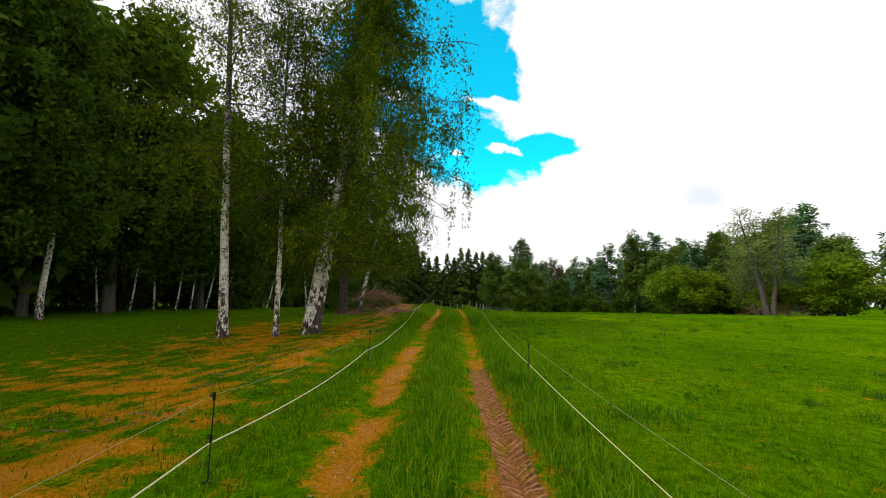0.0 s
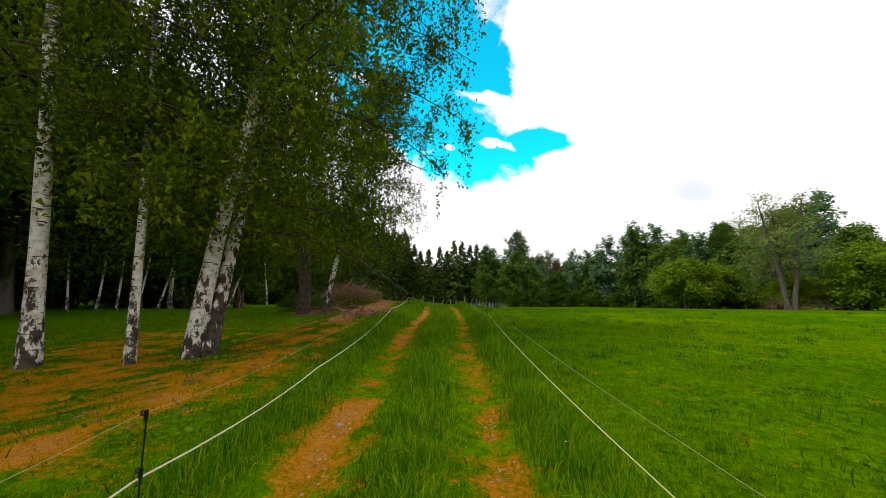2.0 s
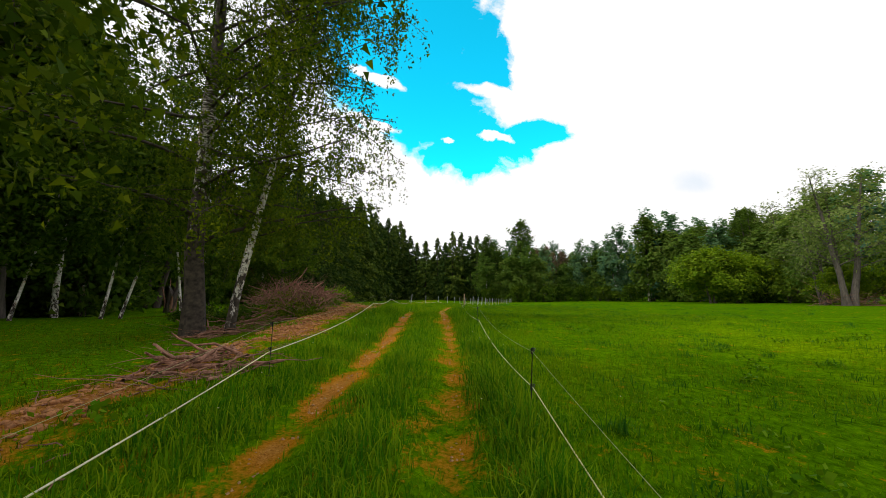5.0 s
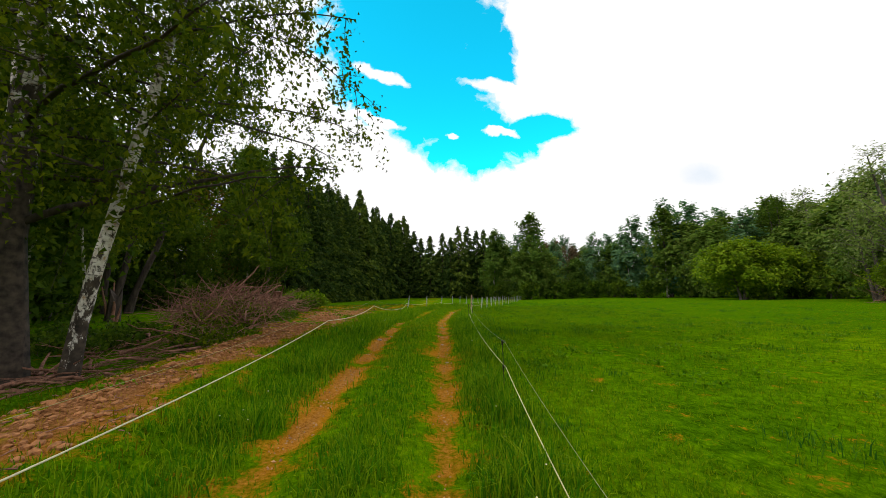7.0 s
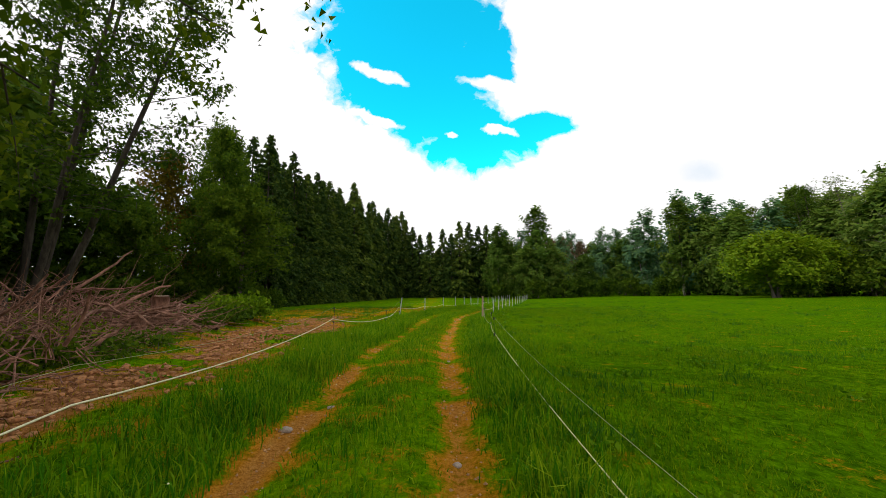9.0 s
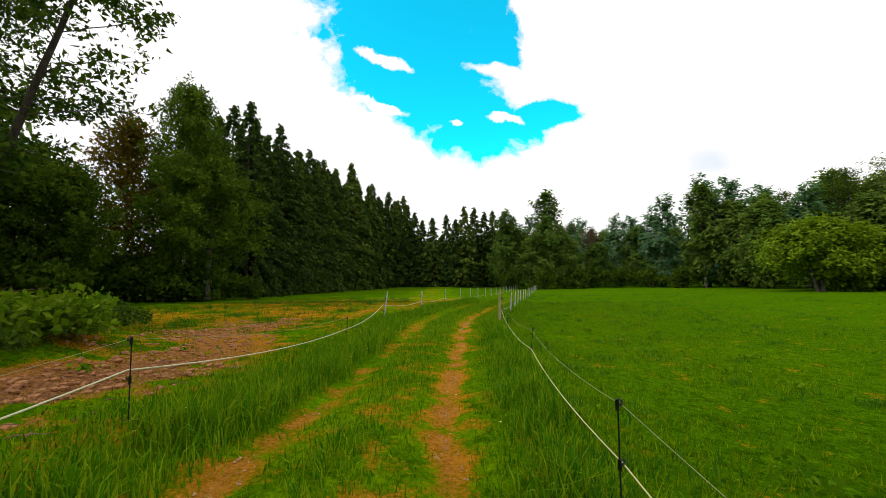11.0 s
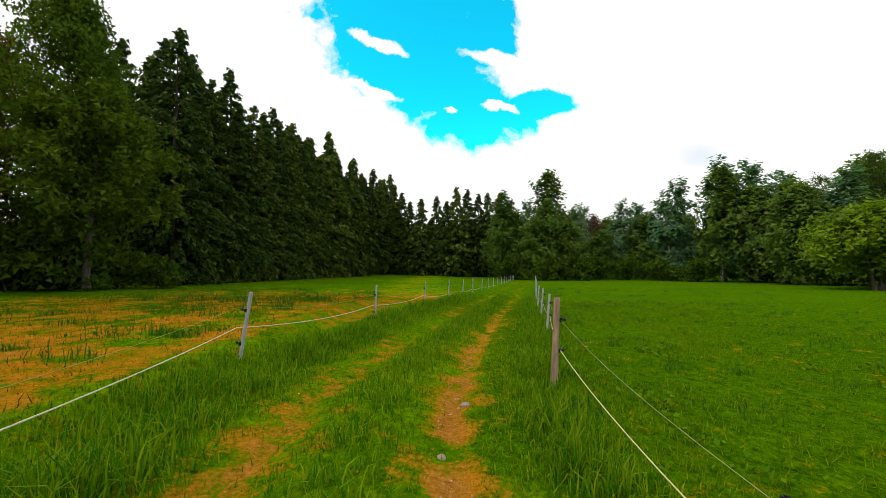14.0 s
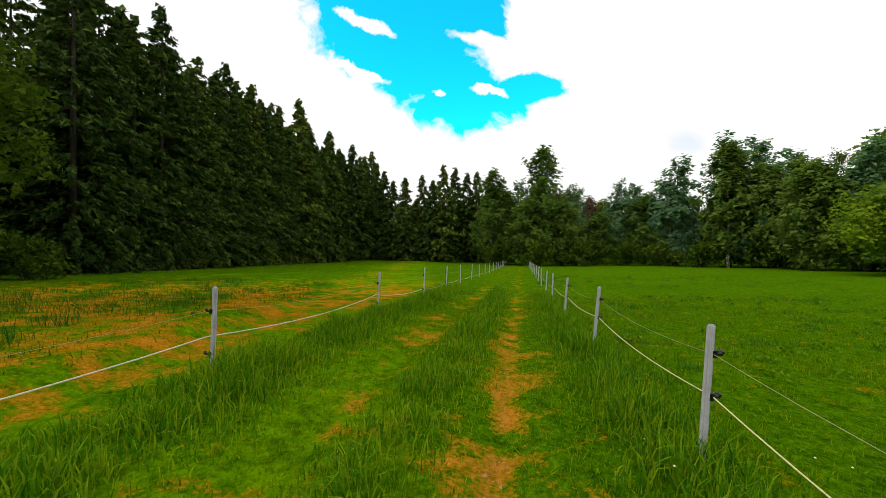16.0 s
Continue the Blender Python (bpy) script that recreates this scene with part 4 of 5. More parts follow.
    # the wood behind the lawn
    for x, y, sc, kind in ((-19, 30, 0.7, OAK), (-18, 29, 1.15, OAK), (-20.5, 24, 1.5, OAK), (-17.5, 32.5, 0.9, WEEP), (-23, 30, 1.2, OAK), (-18.5, 34.5, 0.6, OAK), (-25, 20, 1.6, FAR_OAK), (-20, 36, 0.75, OAK), (-27, 38, 0.9, FAR_OAK),
                           # OAKs from (-24.5, 1.5) to (-17.0, -10): unseen, added to shade the lawn
                           (-24.5, 41, 0.7, OAK), (-20, 48, 0.6, OAK), (-23.5, 50, 0.7, OAK), (-25, 46, 0.9, OAK), (-24.5, 1.5, 1.5, OAK), (-21.0, 9.5, 1.35, OAK), (-23.5, -6, 1.5, OAK), (-21.5, -13, 1.5, OAK), (-18.5, -3, 1.5, OAK), (-18.0, 4.5, 1.4, OAK), (-17.0, -10, 1.5, OAK), (-28, 28, 1.3, FAR_OAK), (-20, 16.5, 1.15, WEEP), (-24, 13, 1.2, OAK), (-31, 22, 1.3, FAR_OAK),
                           (-31, 42, 1.0, FAR_OAK), (-22.5, 61.5, 0.95, OAK), (-18.5, 18, 0.9, WEEP), (-17, 30.5, 0.9, WEEP), (-22, 7, 1.1, OAK), (-28, 12, 1.2, FAR_OAK), (-33, 31, 1.3, FAR_OAK), (-29, 48, 1.3, FAR_OAK), (-21.5, 20, 1.0, OAK), (-26, 4, 1.2, FAR_OAK)):
        copy_to(kind, x, y, rng.uniform(0, 360), sc)
    for x, y, sc in ((-22, 28.5, 1.4), (-21, 31, 1.3), (-23, 20, 1.3), (-24, 17.0, 1.3), (-19, 46.5, 1.0), (-19, 54, 1.2), (-21, 55, 1.3), (-18, 32.5, 1.3), (-24.5, 25.5, 1.4),
                     (-25, 16, 1.4), (-24, 23, 1.4), (-19.5, 37, 1.2), (-14.5, 57.5, 0.7), (-18, 34, 1.3), (-16.5, 57.0, 0.9), (-20, 34, 1.2), (-22.5, 46.5, 1.4), (-23, 60, 1.6), (-20.5, 60, 1.3), (-27.5, 55, 1.8), (-26, 50, 1.6), (-29, 58, 2.0), (-23.5, 57, 1.5), (-17.5, 55, 1.2), (-27, 12, 1.5), (-28, 19, 1.6), (-21, 38, 1.2), (-24, 30, 1.6), (-27, 31.5, 1.8), (-30, 28, 1.8), (-22, 27, 1.4), (-31, 24, 1.8), (-33, 18, 1.8)):
        copy_to(UNDER, x, y, rng.uniform(0, 360), sc)


plant()


# ---- fences ----
YELLOW_ROPE = plain("yellowed_rope", (0.62, 0.56, 0.26), 0.75, 90.0, 0.2)


def above(x, y, h):
    return (x, y, float(ground_z(x, y)) + h)


def block(sx, sy, sz, z0=0.0, bevel=0.006, cx=0.0, cy=0.0):
    """A bevelled box standing on z0."""
    bm = bmesh.new()
    bmesh.ops.create_cube(bm, size=1.0)
    for v in bm.verts:
        v.co = Vector((v.co.x * sx + cx, v.co.y * sy + cy, (v.co.z + 0.5) * sz + z0))
    bmesh.ops.bevel(bm, geom=bm.edges[:], offset=bevel, segments=2, affect="EDGES")
    return bm


def part(name, bm, mat, parent, label=""):
    me = bpy.data.meshes.new(name)
    bm.to_mesh(me)
    bm.free()
    me.materials.append(mat)
    return part_mesh(name, me, parent, label)


def clip_mesh(h, side):
    """A moulded insulator: collar, neck and a small hooked head."""
    paths = [([(0, 0, h - 0.022), (0, 0, h + 0.022)], [0.026, 0.026]), ([(0, 0, h), (side * 0.035, 0, h), (side * 0.055, 0, h + 0.005)], [0.012, 0.010, 0.017]),
             ([(side * 0.052, -0.018, h + 0.012), (side * 0.06, 0, h + 0.018), (side * 0.052, 0.018, h + 0.012)], [0.008, 0.010, 0.008])]
    v, f = tubes(paths, 8)
    return mesh_of("insulator", v, f, BLACK, True)


def fence_post(side):
    """A pale plastic-coated post with a shallow groove and two black insulators."""
    root = tagged(new("fence_post"), "pale grey plastic fence post with two black insulators", "post", "meadow fence posts")
    bm = block(0.042, 0.038, 1.06, -0.2, 0.009)
    part("body", bm, STEEL, root)
    part("groove", block(0.012, 0.004, 0.95, -0.1, 0.001, 0.0, -0.0205), STEEL, root)
    for h in ((0.42, 0.68) if side > 0 else (0.20, 0.62)):
        part_mesh("insulator", clip_mesh(h, side), root, "black plastic insulator").location = (side * 0.022, 0, 0)
    return root


def fence_pin(side):
    """A thin step-in pin: rod, foot plate and two black clips."""
    root = tagged(new("fence_pin"), "thin dark step-in fence pin with black clips", "fence pin", "step-in fence pins")
    v, f = tubes([([(0, 0, -0.12), (0, 0, 0.3), (0.004, 0, 0.61)], [0.0045, 0.0045, 0.004])], 8)
    part_mesh("rod", mesh_of("rod", v, f, BLACK, True), root)
    for h in (0.30, 0.58):
        v, f = tubes([([(0, 0, h - 0.025), (0, 0, h + 0.025)], [0.010, 0.010]), ([(0, 0, h), (side * 0.022, 0, h + 0.004), (side * 0.026, 0, h + 0.018), (side * 0.014, 0, h + 0.024)], [0.007, 0.007, 0.006, 0.005])], 8)
        part_mesh("clip", mesh_of("clip", v, f, BLACK, True), root)
    v, f = tubes([([(-0.05, 0, 0.015), (0.05, 0, 0.015)], [0.005, 0.005])], 6)
    part_mesh("foot", mesh_of("foot", v, f, BLACK, True), root)
    return root


def line_post():
    """A weathered split wooden post, cracked along its length."""
    root = tagged(new("wooden_post"), "weathered brown wooden fence post with rough split top", "post")
    s = np.linspace(0, 1, 9)
    line = np.stack([0.012 * np.sin(5 * s), 0.01 * np.cos(4 * s), -0.25 + 1.22 * s], 1)
    v, f = tubes([(line, 0.043 - 0.008 * s)], 10)
    ang = np.arctan2(v[:, 1], v[:, 0])
    v[:, :2] *= (1 + 0.10 * np.sin(3 * ang + 1) + 0.05 * np.sin(7 * ang))[:, None]
    v[v[:, 2] > 0.95, 2] += 0.025 * np.sin(2 * ang[v[:, 2] > 0.95])
    part_mesh("body", mesh_of("body", v, f, OLD_WOOD), root)
    for h in (0.40, 0.74):
        ob = part_mesh("insulator", clip_mesh(h, 1), root, "black plastic insulator")
        ob.location = (0.045, 0, 0)
    return root


def rope(name, anchors, radius, mat, label, sag=0.05, flat=1.0):
    """A cord from anchor to anchor, hanging a little between them."""
    pts = []
    for a, b in zip(anchors[:-1], anchors[1:]):
        n = max(4, int(math.dist(a, b) / 0.35))
        s = np.linspace(0, 1, n, endpoint=False)[:, None]
        p = np.asarray(a) * (1 - s) + np.asarray(b) * s
        p[:, 2:] -= 4 * sag * min(1.0, math.dist(a, b) / 5.0) * s * (1 - s)
        pts.append(p)
    line = np.concatenate([*pts, [anchors[-1]]])
    v, f = tubes([(line, np.full(len(line), radius))], 6)
    mid = np.repeat(line, 6, axis=0)
    v[:, 2] = mid[:, 2] + (v[:, 2] - mid[:, 2]) * flat
    tagged(new(name, mesh_of(name, v, f, mat, True)), label, "fence rope")


def build_fences():
    rng = random.Random(3)
    post_r, post_l, pin_r, pin_l = fence_post(1), fence_post(-1), fence_pin(1), fence_pin(-1)
    # right side: pins, the wooden post, then pale posts
    right = []
    used = set()

    def place(ob, x, y, tilt=0.0, fore=0.0):
        m = pose(x, y, float(ground_z(x, y)), fore, tilt, 0)
        if ob.name in used:
            copy_thing(ob, m)
        else:
            ob.matrix_basis = m
            used.add(ob.name)

    for y in (-4.0, 5.8, 15.1, 21.0, 28.7, 32.5, 36.1):
        place(pin_r, float(fence_r(y)), y, rng.uniform(-2, 5), rng.uniform(-3, 3))
        right.append((float(fence_r(y)) + 0.02, y, 0.30, 0.58))
    wood = line_post()
    wood.matrix_basis = pose(2.80, 39.2, float(ground_z(2.80, 39.2)), 0, 3.0, 0)
    right.append((2.88, 39.2, 0.40, 0.74))
    y = 42.8
    while y < 104:
        x = float(fence_r(y))
        place(post_r, x, y, rng.uniform(1.0, 5.5) if y < 52 else rng.uniform(-2, 4), rng.uniform(-2, 2))
        right.append((x + 0.06, y, 0.42, 0.68))
        y += 3.15 if y < 55 else 3.8
    # left side: pins, then pale posts
    left = []
    for y in (-4.0, 2.8, 7.0, 9.4, 16.4, 24.0, 29.6, 34.2):
        if y not in (9.4, 24.0):
            place(pin_l, float(fence_l(y)), y, rng.uniform(-4, 3), rng.uniform(-3, 3))
        left.append((float(fence_l(y)) - 0.02, y, 0.36 if 20 < y < 36 else 0.26, 0.58))
    for x, y, tilt in ((-0.97, 39.8, 8.0), (0.0, 44.4, 1.5), (1.08, 48.8, 2.0)):
        place(post_l, x, y, tilt)
        left.append((x - 0.05, y, 0.37, 0.62))
    y = 52.2
    while y < 104:
        x = float(fence_l(y))
        place(post_l, x, y, rng.uniform(-2, 3), rng.uniform(-2, 2))
        left.append((x - 0.05, y, 0.20, 0.62))
        y += 3.3 if y < 58 else 3.8
    for side, rows, flat in (("right", right, 1.0), ("left", left, 1.6)):
        rope("fence_rope", [above(x, y, h) for x, y, h, _ in rows], 0.0042 if flat == 1 else 0.0041, ROPE if flat > 1 else YELLOW_ROPE, "pale woven fence rope strung low between pins and posts", 0.10, flat)
        rope("fence_rope", [above(x, y, h) for x, y, _, h in rows], 0.0016, WIRE, "thin yellow-green upper fence rope", 0.10)


build_fences()


# ---- the brush pile, stumps and bushes beside the lane ----
def stick_line(rng, x, y, h, length, rise, az):
    p = np.array(above(x, y, h))
    return bowed(p, (math.cos(az), math.sin(az), rise), length, rng.uniform(-0.1, 0.25) * length, 6, rng, 0.16)


def brush_pile(name, x, y, rx, ry, high, n, seed, label, mat, upright=0.25, size=1.0):
    """A heap of cut dead branches: the largest are parts, the fine twigs stay joined."""
    rng = np.random.default_rng(seed)
    root = tagged(new(name), label, "brush pile")
    thin = []
    for i in range(n):
        a, r = rng.uniform(0, 2 * np.pi), math.sqrt(rng.uniform())
        px, py = x + rx * r * math.cos(a), y + ry * r * math.sin(a)
        h = rng.uniform(0, high) * (1 - 0.7 * r)
        line = stick_line(rng, px, py, h, rng.uniform(0.35, 1.2) * size, rng.normal(0.1, upright), rng.uniform(0, 2 * np.pi))
        line[:, 2] = np.maximum(line[:, 2], ground_z(line[:, 0], line[:, 1]) + 0.01)
        if i < 26:
            v, f = tubes([(line, np.linspace(0.024, 0.010, 6) * rng.uniform(0.7, 1.5))], 7)
            part_mesh("branch", mesh_of("branch", v, f, mat, True), root)
        else:
            thin.append((line, np.linspace(0.007, 0.002, 6) * rng.uniform(0.6, 1.5)))
    v, f = tubes(thin, 4)
    tagged(part_mesh("brushwood", mesh_of("brushwood", v, f, mat), root), kind="stuff")


def snag(x, y):
    """A torn-off trunk: ragged splinters round a hollow, with a pale broken limb."""
    rng = np.random.default_rng(5)
    root = tagged(new("broken_trunk"), "torn-off reddish tree stump with pale splintered top", "tree stump")
    s = np.linspace(0, 1, 7)
    v, f = tubes([(np.stack([0.1 * s, 0 * s, -0.2 + 1.5 * s], 1), 0.34 - 0.10 * s)], 14)
    ang = np.arctan2(v[:, 1], v[:, 0])
    v[:, :2] *= (1 + 0.15 * np.sin(4 * ang))[:, None]
    v[v[:, 2] > 1.2, 2] += 0.3 * np.sin(3 * ang[v[:, 2] > 1.2]) + 0.1
    part_mesh("trunk", mesh_of("trunk", v, f, DARK_BARK), root)
    for dx, dy, h, r in ((0.28, -0.15, 1.1, 0.12), (-0.2, -0.1, 1.9, 0.08), (-0.05, 0.1, 2.2, 0.07), (0.5, -0.1, 0.9, 0.07)):
        line = bowed((dx * 0.6, dy, 0.0), (dx * 0.6, dy, 1.2), h, 0.0, 6, rng, 0.08)
        v, f = tubes([(line, np.linspace(r, r * 0.35, 6))], 8)
        part_mesh("splinter", mesh_of("splinter", v, f, DEAD_WOOD, True), root, "pale splintered wood")
    stand(root, x, y)


def stump(x, y, height, radius, lean):
    root = tagged(new("tree_stump"), "small cut grey-brown stump beside the brush pile", "tree stump")
    s = np.linspace(0, 1, 6)
    v, f = tubes([(np.stack([lean * s, 0 * s, -0.15 + (height + 0.15) * s], 1), radius * (1.25 - 0.3 * s))], 12)
    ang = np.arctan2(v[:, 1], v[:, 0] - lean * 0.5)
    v[:, :2] += (0.07 * radius * np.sin(5 * ang))[:, None] * np.stack([np.cos(ang), np.sin(ang)], 1)
    part_mesh("bole", mesh_of("bole", v, f, DEAD_WOOD, True), root)
    v, f = tubes([([(lean, 0, height), (lean, 0, height + 0.012)], [radius * 0.9, radius * 0.8])], 12)
    part_mesh("cut_face", mesh_of("cut_face", v, f, OLD_WOOD), root, "pale sawn face")
    stand(root, x, y)


def low_bush(name, x, y, rx, ry, high, n, leaf, mat, seed, label):
    """A low leafy bush: arching shoots with leaves."""
    rng = np.random.default_rng(seed)
    root = tagged(new(name), label, "bush")
    lines, pos = [], []
    for _ in range(n):
        a, r = rng.uniform(0, 2 * np.pi), math.sqrt(rng.uniform())
        px, py = rx * r * math.cos(a), ry * r * math.sin(a)
        hh = high * (1 - 0.55 * r**2) * rng.uniform(0.6, 1.1)
        line = bowed((px, py, -0.02), (rng.normal(0, 0.35), rng.normal(0, 0.35), 1.0), hh * 1.2, hh * 0.2, 6, rng, 0.1)
        lines.append((line, np.linspace(0.006, 0.002, 6)))
        q = rng.uniform(0.1, 1, 38)
        p = np.stack([np.interp(q, np.linspace(0, 1, 6), line[:, k]) for k in range(3)], 1)
        pos.append(p + rng.normal(0, 0.07, p.shape))
    v, f = tubes(lines, 4)
    tagged(part_mesh("shoots", mesh_of("shoots", v, f, GREY_BARK), root), kind="stuff")
    pos = np.concatenate(pos)
    v, q = leaves(rng, pos[pos[:, 2] > 0.02], leaf, 0.6, 0.1)
    tagged(part_mesh("leafage", mesh_of("leafage", v, [q], mat), root), kind="stuff")
    stand(root, x, y, sink=0.02)


brush_pile("brush_pile", -5.0, 27.0, 1.2, 1.6, 0.75, 420, 51, "heap of dead reddish-brown cut branches", DEAD_WOOD, 0.55)
brush_pile("brush_pile", -4.1, 28.6, 1.0, 1.3, 0.35, 200, 52, "loose dead branches lying by the churned strip", DEAD_WOOD, 0.25)
brush_pile("brush_pile", -6.2, 30.5, 1.6, 1.8, 0.5, 260, 53, "long heap of thin dead reddish twigs", DEAD_WOOD, 0.35)
brush_pile("brush_pile", -4.3, 24.3, 1.3, 1.2, 0.2, 160, 54, "scattered dead grey twigs on grass", DEAD_WOOD, 0.15)
brush_pile("brush_pile", -5.2, 22.7, 0.9, 0.7, 0.15, 110, 55, "dead grey twigs at the foot of a birch", DEAD_WOOD, 0.15)
brush_pile("brush_pile", -3.75, 25.7, 0.9, 1.2, 0.7, 330, 58, "upright tangle of dead reddish branches at the strip", DEAD_WOOD, 0.75)
brush_pile("brush_pile", -4.9, 28.0, 1.2, 1.3, 0.8, 300, 59, "tangled dead branches piled on the mound", DEAD_WOOD, 0.6)
brush_pile("brush_pile", -1.9, 16.5, 0.7, 0.7, 0.12, 110, 56, "small bundle of dead brown branches beside the rope", DEAD_WOOD, 0.15, 0.7)
brush_pile("brush_pile", 43.5, 49.5, 5.0, 1.2, 1.6, 150, 57, "brown heap of dead branches under the willow", DEAD_WOOD, 0.4, 4.0)
snag(-15.4, 36.0)
stump(-4.25, 28.9, 0.55, 0.13, 0.1)
stump(-4.0, 28.2, 0.3, 0.11, 0.0)
low_bush("nettle_bush", -4.5, 31.9, 0.95, 0.8, 0.65, 150, 0.11, BRIGHT_LEAF, 61, "bright green nettle bush on a mound")
low_bush("nettle_bush", -4.1, 30.4, 0.8, 1.0, 0.30, 90, 0.09, WOOD_LEAF, 62, "low dark green nettles beside the brush pile")
low_bush("bramble_bush", -4.0, 25.8, 1.0, 0.9, 0.35, 90, 0.08, BIRCH_LEAF, 63, "low straggling green bramble bush")
low_bush("bramble_bush", -4.5, 26.6, 1.0, 0.9, 0.5, 90, 0.06, BIRCH_LEAF, 68, "green bramble shoots growing through dead sticks")
low_bush("bramble_bush", -3.3, 26.9, 0.5, 0.9, 0.25, 60, 0.055, WOOD_LEAF, 69, "low dark green brambles beside the churned strip")
low_bush("bramble_bush", -5.6, 29.3, 1.2, 1.0, 0.45, 90, 0.07, BRIGHT_LEAF, 70, "fresh green weeds on the mound's crest")
low_bush("bramble_bush", -3.5, 24.4, 0.8, 0.8, 0.35, 80, 0.07, BIRCH_LEAF, 67, "low green brambles among dead sticks")
low_bush("bramble_bush", -6.3, 24.8, 1.4, 1.0, 0.6, 110, 0.09, WOOD_LEAF, 64, "dark green bramble thicket at the mound's foot")
low_bush("bramble_bush", -7.0, 33.5, 1.2, 1.4, 0.6, 110, 0.09, WOOD_LEAF, 65, "dark green bramble thicket behind dead branches")
low_bush("bramble_bush", -9.0, 37.5, 1.6, 1.6, 0.7, 110, 0.10, WOOD_LEAF, 66, "dark green bramble thicket at the wood edge")


# ---- small things ----
def build_small():
    rng = np.random.default_rng(9)
    # stones in the ruts
    base = None
    for y, off, r in ((8.6, -0.7, 0.035), (24.4, 0.62, 0.03), (25.0, -0.75, 0.045), (25.6, -0.55, 0.03), (37.6, 0.6, 0.035), (38.6, 0.75, 0.05), (22.9, 0.7, 0.03), (28.0, 0.66, 0.03)):
        if base is None:
            bm = bmesh.new()
            bmesh.ops.create_icosphere(bm, subdivisions=2, radius=1.0)
            for v in bm.verts:
                v.co *= 1 + 0.25 * noise.noise(v.co * 1.3)
                v.co.z *= 0.55
            me = bpy.data.meshes.new("field_stone")
            bm.to_mesh(me)
            bm.free()
            me.materials.append(STONE)
            base = tagged(new("field_stone", me), "small pale grey-brown stone in the rut", "stone", "stones in the ruts")
            ob = base
        else:
            ob = base.copy()
            scene.collection.objects.link(ob)
        x = float(lane(y)) + off
        ob.matrix_basis = pose(x, y, float(ground_z(x, y)) + 0.15 * r, 0, 0, rng.uniform(0, 360)) @ Matrix.Diagonal((r, r * rng.uniform(0.7, 1.3), r, 1))
    # tyre lug marks pressed into the damp rut
    verts, faces = [], []
    for k, y in enumerate(np.arange(1.6, 7.0, 0.085)):
        for side in (-1, 1):
            c = float(lane(y)) + GAUGE + side * 0.075
            p = np.array([(-0.075, -0.012 - side * 0.03), (0.075, -0.012 + side * 0.03), (0.075, 0.02 + side * 0.03), (-0.075, 0.02 - side * 0.03)]) + rng.normal(0, 0.006, (4, 2))
            p += (c, y + 0.04 * side)
            lo, hi = ground_z(p[:, 0], p[:, 1]) - 0.01, ground_z(p[:, 0], p[:, 1]) + rng.uniform(0.012, 0.026)
            inner = p.mean(0) + (p - p.mean(0)) * 0.7
            n0 = len(verts)
            verts += [(*a, b) for a, b in zip(p, lo)] + [(*a, b) for a, b in zip(inner, hi)]
            faces += [[n0 + 4, n0 + 5, n0 + 6, n0 + 7]] + [[n0 + i, n0 + (i + 1) % 4, n0 + 4 + (i + 1) % 4, n0 + 4 + i] for i in range(4)]
    tagged(new("tyre_marks", mesh_of("tyre_marks", np.array(verts), [np.array(faces)], LUG)), "tractor tyre lug ridges in damp brown soil", "tyre marks", kind="stuff")
    # clods of the churned strip
    n = 8000
    y = rng.uniform(14, 38, n)
    x = np.where(y < 32, rng.normal(-2.4, 0.65, n), rng.normal(-3.6, 0.9, n))
    keep = (soil_share(x, y) > 0.4) & (x < fence_l(y) - 0.1)
    x, y = x[keep], y[keep]
    r = 0.010 + 0.042 * rng.uniform(size=len(x)) ** 2.2
    ico = np.array([(1, 0, 0), (-1, 0, 0), (0, 1, 0), (0, -1, 0), (0, 0, 0.8), (0, 0, -0.5)], float)
    tri = np.array([(0, 2, 4), (2, 1, 4), (1, 3, 4), (3, 0, 4), (2, 0, 5), (1, 2, 5), (3, 1, 5), (0, 3, 5)])
    bm = bmesh.new()
    bmesh.ops.create_icosphere(bm, subdivisions=1, radius=1.0)
    ball, skin = np.array([w.co[:] for w in bm.verts]), np.array([[w.index for w in g.verts] for g in bm.faces])
    bm.free()
    squash = rng.uniform(0.55, 1.35, (len(x), 1, 3)) * (1, 1, 0.62)
    v = ball[None] * squash * r[:, None, None] * rng.uniform(0.78, 1.2, (len(x), len(ball), 1)) + np.stack([x, y, ground_z(x, y) + r * 0.15], 1)[:, None]
    f = (skin[None] + np.arange(len(x))[:, None, None] * len(ball)).reshape(-1, 3)
    tagged(new("soil_clods", mesh_of("soil_clods", v.reshape(-1, 3), [f], LUG)), "crumbled reddish-brown soil clods", "soil", kind="stuff")
    # crumbs and grit in the ruts
    n = 5200
    y = rng.uniform(2, 48, n)
    x = lane(y) + np.where(rng.uniform(size=n) < 0.5, -GAUGE, GAUGE) + rng.normal(0, 0.15, n)
    keep = soil_share(x, y) > 0.5
    x, y = x[keep], y[keep]
    r = rng.uniform(0.004, 0.016, len(x))
    v = ico[None] * r[:, None, None] * rng.uniform(0.5, 1.5, (len(x), 6, 1)) + np.stack([x, y, ground_z(x, y) + r * 0.3], 1)[:, None]
    f = (tri[None] + np.arange(len(x))[:, None, None] * 6).reshape(-1, 3)
    tagged(new("rut_grit", mesh_of("rut_grit", v.reshape(-1, 3), [f], GRIT)), "loose sandy grit and crumbs in the ruts", "grit", kind="stuff")
    # wood chips and fallen twigs on the strip
    lines = []
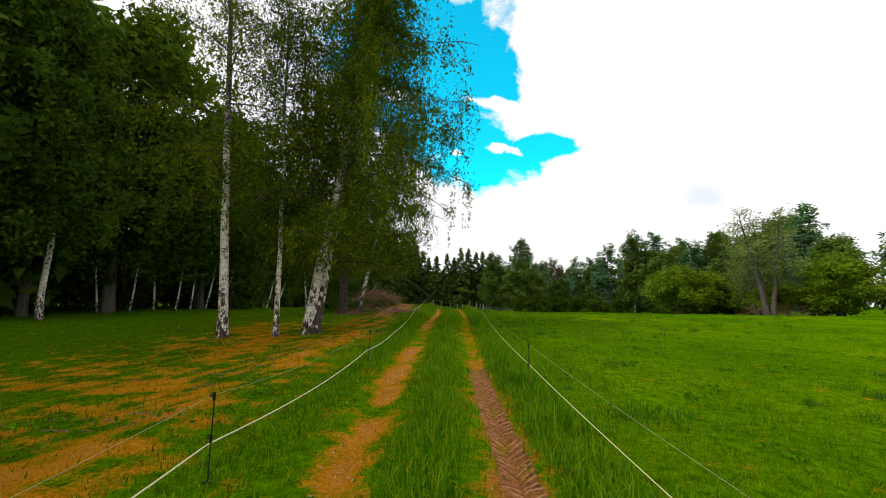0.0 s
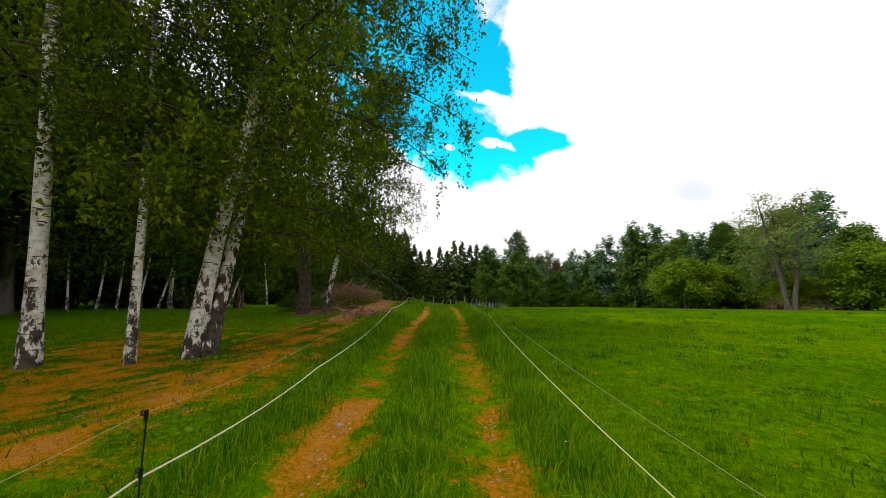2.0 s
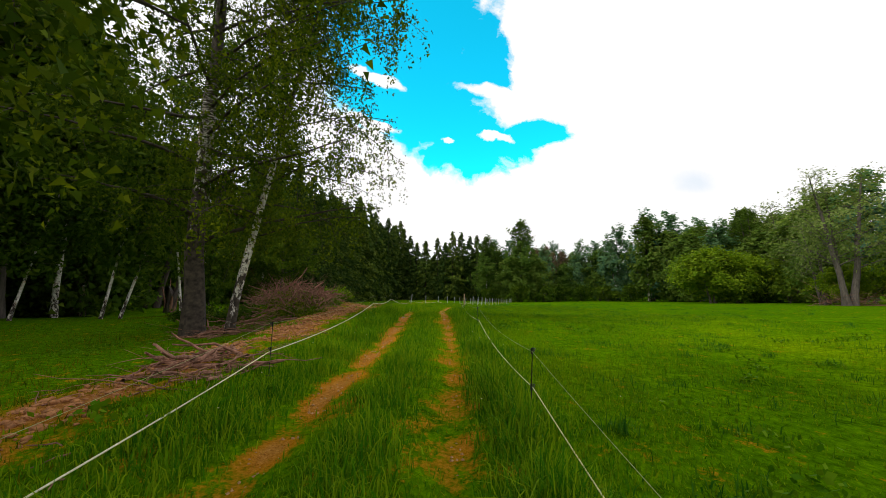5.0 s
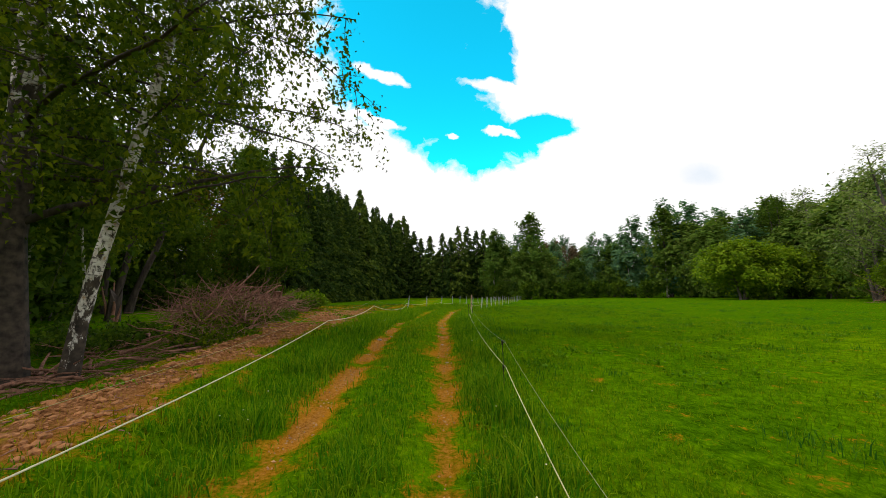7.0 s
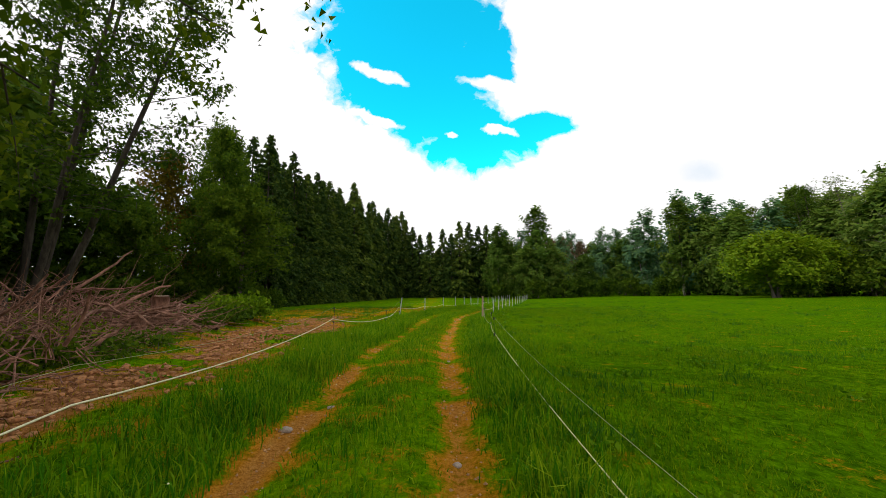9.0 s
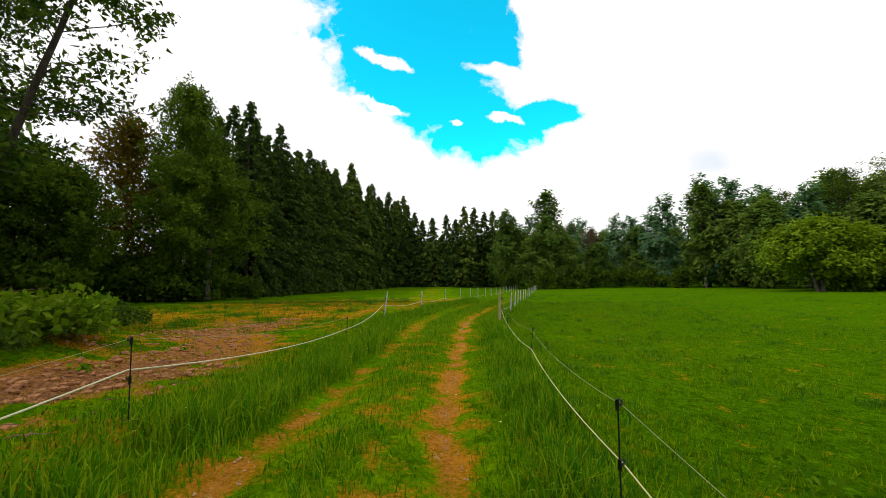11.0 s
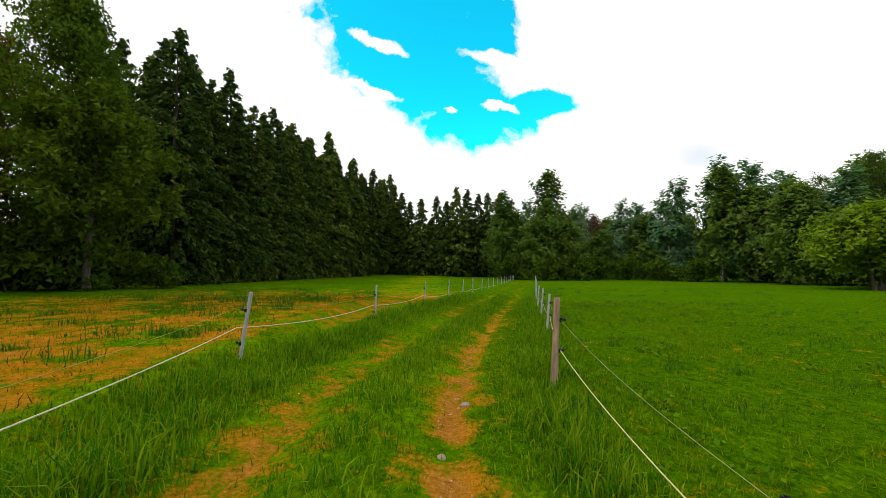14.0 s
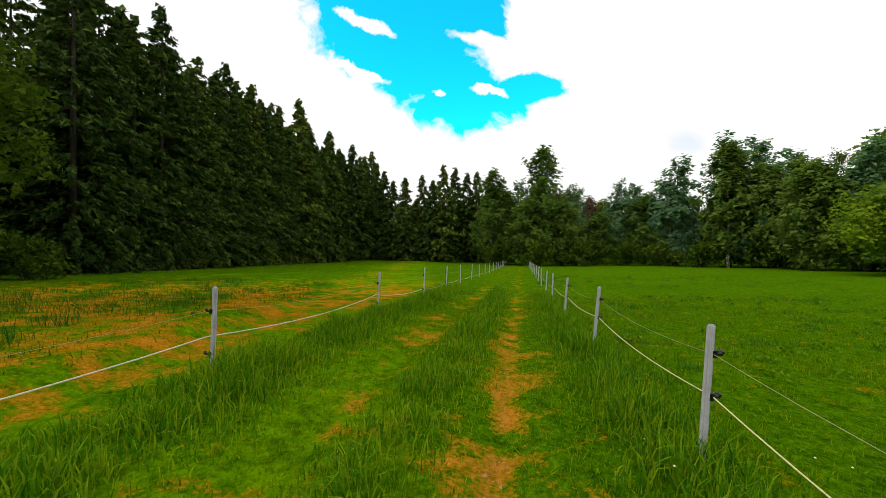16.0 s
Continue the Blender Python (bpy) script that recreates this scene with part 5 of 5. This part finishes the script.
    for _ in range(420):
        yy = rng.uniform(4, 36)
        xx = rng.normal(np.interp(yy, [4, 10, 16, 36], [-3.4, -3.2, -2.4, -3.0]), 0.7)
        if xx < fence_l(yy) - 0.15:
            lines.append((stick_line(rng, xx, yy, 0.015, rng.uniform(0.06, 0.3), 0.03, rng.uniform(0, 6.28)), np.linspace(0.006, 0.003, 6)))
    v, f = tubes(lines, 4)
    tagged(new("fallen_twigs", mesh_of("fallen_twigs", v, f, DEAD_WOOD)), "small fallen twigs and chips on bare soil", "twigs", kind="stuff")
    # pale flower heads in the verges
    n = 70
    y = rng.uniform(4, 44, n)
    x = np.where(rng.uniform(size=n) < 0.6, fence_r(y) + rng.normal(0.1, 0.4, n), fence_l(y) + rng.normal(0.3, 0.4, n))
    pos = np.stack([x, y, ground_z(x, y) + rng.uniform(0.10, 0.24, n)], 1)
    v = ico[None] * 0.008 + pos[:, None]
    f = (tri[None] + np.arange(n)[:, None, None] * 6).reshape(-1, 3)
    tagged(new("flower_heads", mesh_of("flower_heads", v.reshape(-1, 3), [f], PETAL)), "tiny pale yellow flower heads among verge grass", "flowers", kind="stuff")


def dandelion(x, y, high, lean):
    """A hollow stalk with a shaggy yellow head."""
    root = tagged(new("dandelion"), "yellow dandelion flower on a thin stalk in the verge", "flower", "dandelions in the verge")
    line = np.array([(0, 0, -0.02), (lean * 0.3, 0, high * 0.5), (lean, 0.01, high)])
    v, f = tubes([(line, [0.003, 0.0027, 0.0024])], 6)
    part_mesh("stalk", mesh_of("stalk", v, f, WEED, True), root)
    rng = np.random.default_rng(71)
    a, r = np.arange(42) * 2.4, np.sqrt(np.arange(42) / 42) * 0.019
    tip = np.stack([np.cos(a) * r, np.sin(a) * r, 0.012 - 14 * r**2], 1) + line[-1]
    side = np.stack([-np.sin(a), np.cos(a), 0 * a], 1) * 0.0035
    root_p = line[-1] + 0.25 * (tip - line[-1])
    v = np.stack([root_p, tip - side, tip + side + rng.normal(0, 0.001, tip.shape)], 1).reshape(-1, 3)
    part_mesh("flower_head", mesh_of("flower_head", v, [np.arange(len(v)).reshape(-1, 3)], YELLOW_PETAL), root, "yellow petals")
    return root


def build_dandelions():
    first = dandelion(0, 0, 0.26, 0.03)
    for i, (x, y, turn) in enumerate(((-1.02, 33.6, 0), (-0.9, 33.75, 130), (-0.95, 34.0, 220), (-1.12, 33.9, 40), (-0.8, 34.2, 300), (-1.0, 34.35, 90), (2.85, 41.85, 10), (2.92, 41.8, 190), (2.8, 41.95, 75), (3.6, 40.2, 160), (1.9, 6.3, 20))):
        m = pose(x, y, float(ground_z(x, y)), 0, 0, turn) @ Matrix.Diagonal((1, 1, 0.8 + 0.07 * (i % 5), 1))
        ob = first if i == 0 else copy_thing(first, m)
        ob.matrix_basis = m


YELLOW_PETAL = plain("yellow_petal", (0.80, 0.46, 0.01), 0.7, 60.0, 0.2)
LUG = plain("damp_clods", (0.31, 0.135, 0.048), 0.9, 30.0, 0.5, 0.0, 0.5)
GRIT = plain("sandy_grit", (0.40, 0.22, 0.09), 0.9, 25.0, 0.55, 0.0, 0.4)
PETAL = plain("flower_petal", (0.70, 0.66, 0.35), 0.7, 40.0, 0.15)
build_small()
build_dandelions()


# small white-stemmed birches at the wood's edge
def young_birches():
    rng = np.random.default_rng(17)
    first = None
    for x, y, lean in ((-15.9, 26.3, 8), (-15.3, 27.0, 14), (-12.4, 27.6, 10), (-11.9, 27.9, 16), (-18.4, 25.0, -6), (-17.3, 25.4, 4), (-16.6, 25.8, 2), (-9.9, 28.6, -8), (-19.3, 24.2, 3), (-20.6, 23.4, -10)):
        if first is None:
            first = wood_tree("young_birch", 41, 7.5, 1.6, [(0, 0, 0.2, 0.1, 1.0, 0.058)], 0.2, WOOD_LEAF, BIRCH_BARK, "slim leaning white-stemmed young birch", low=0.32, limbs=26, twigs=6, leaves=16, reach=0.8, weep=0.8, spread=0.2)
            ob = first
        else:
            ob = copy_thing(first, Matrix())
        ob.matrix_basis = pose(x, y, float(ground_z(x, y)) - 0.05, 0, lean, 0) @ Matrix.Diagonal((1, 1, rng.uniform(0.85, 1.1), 1))


young_birches()
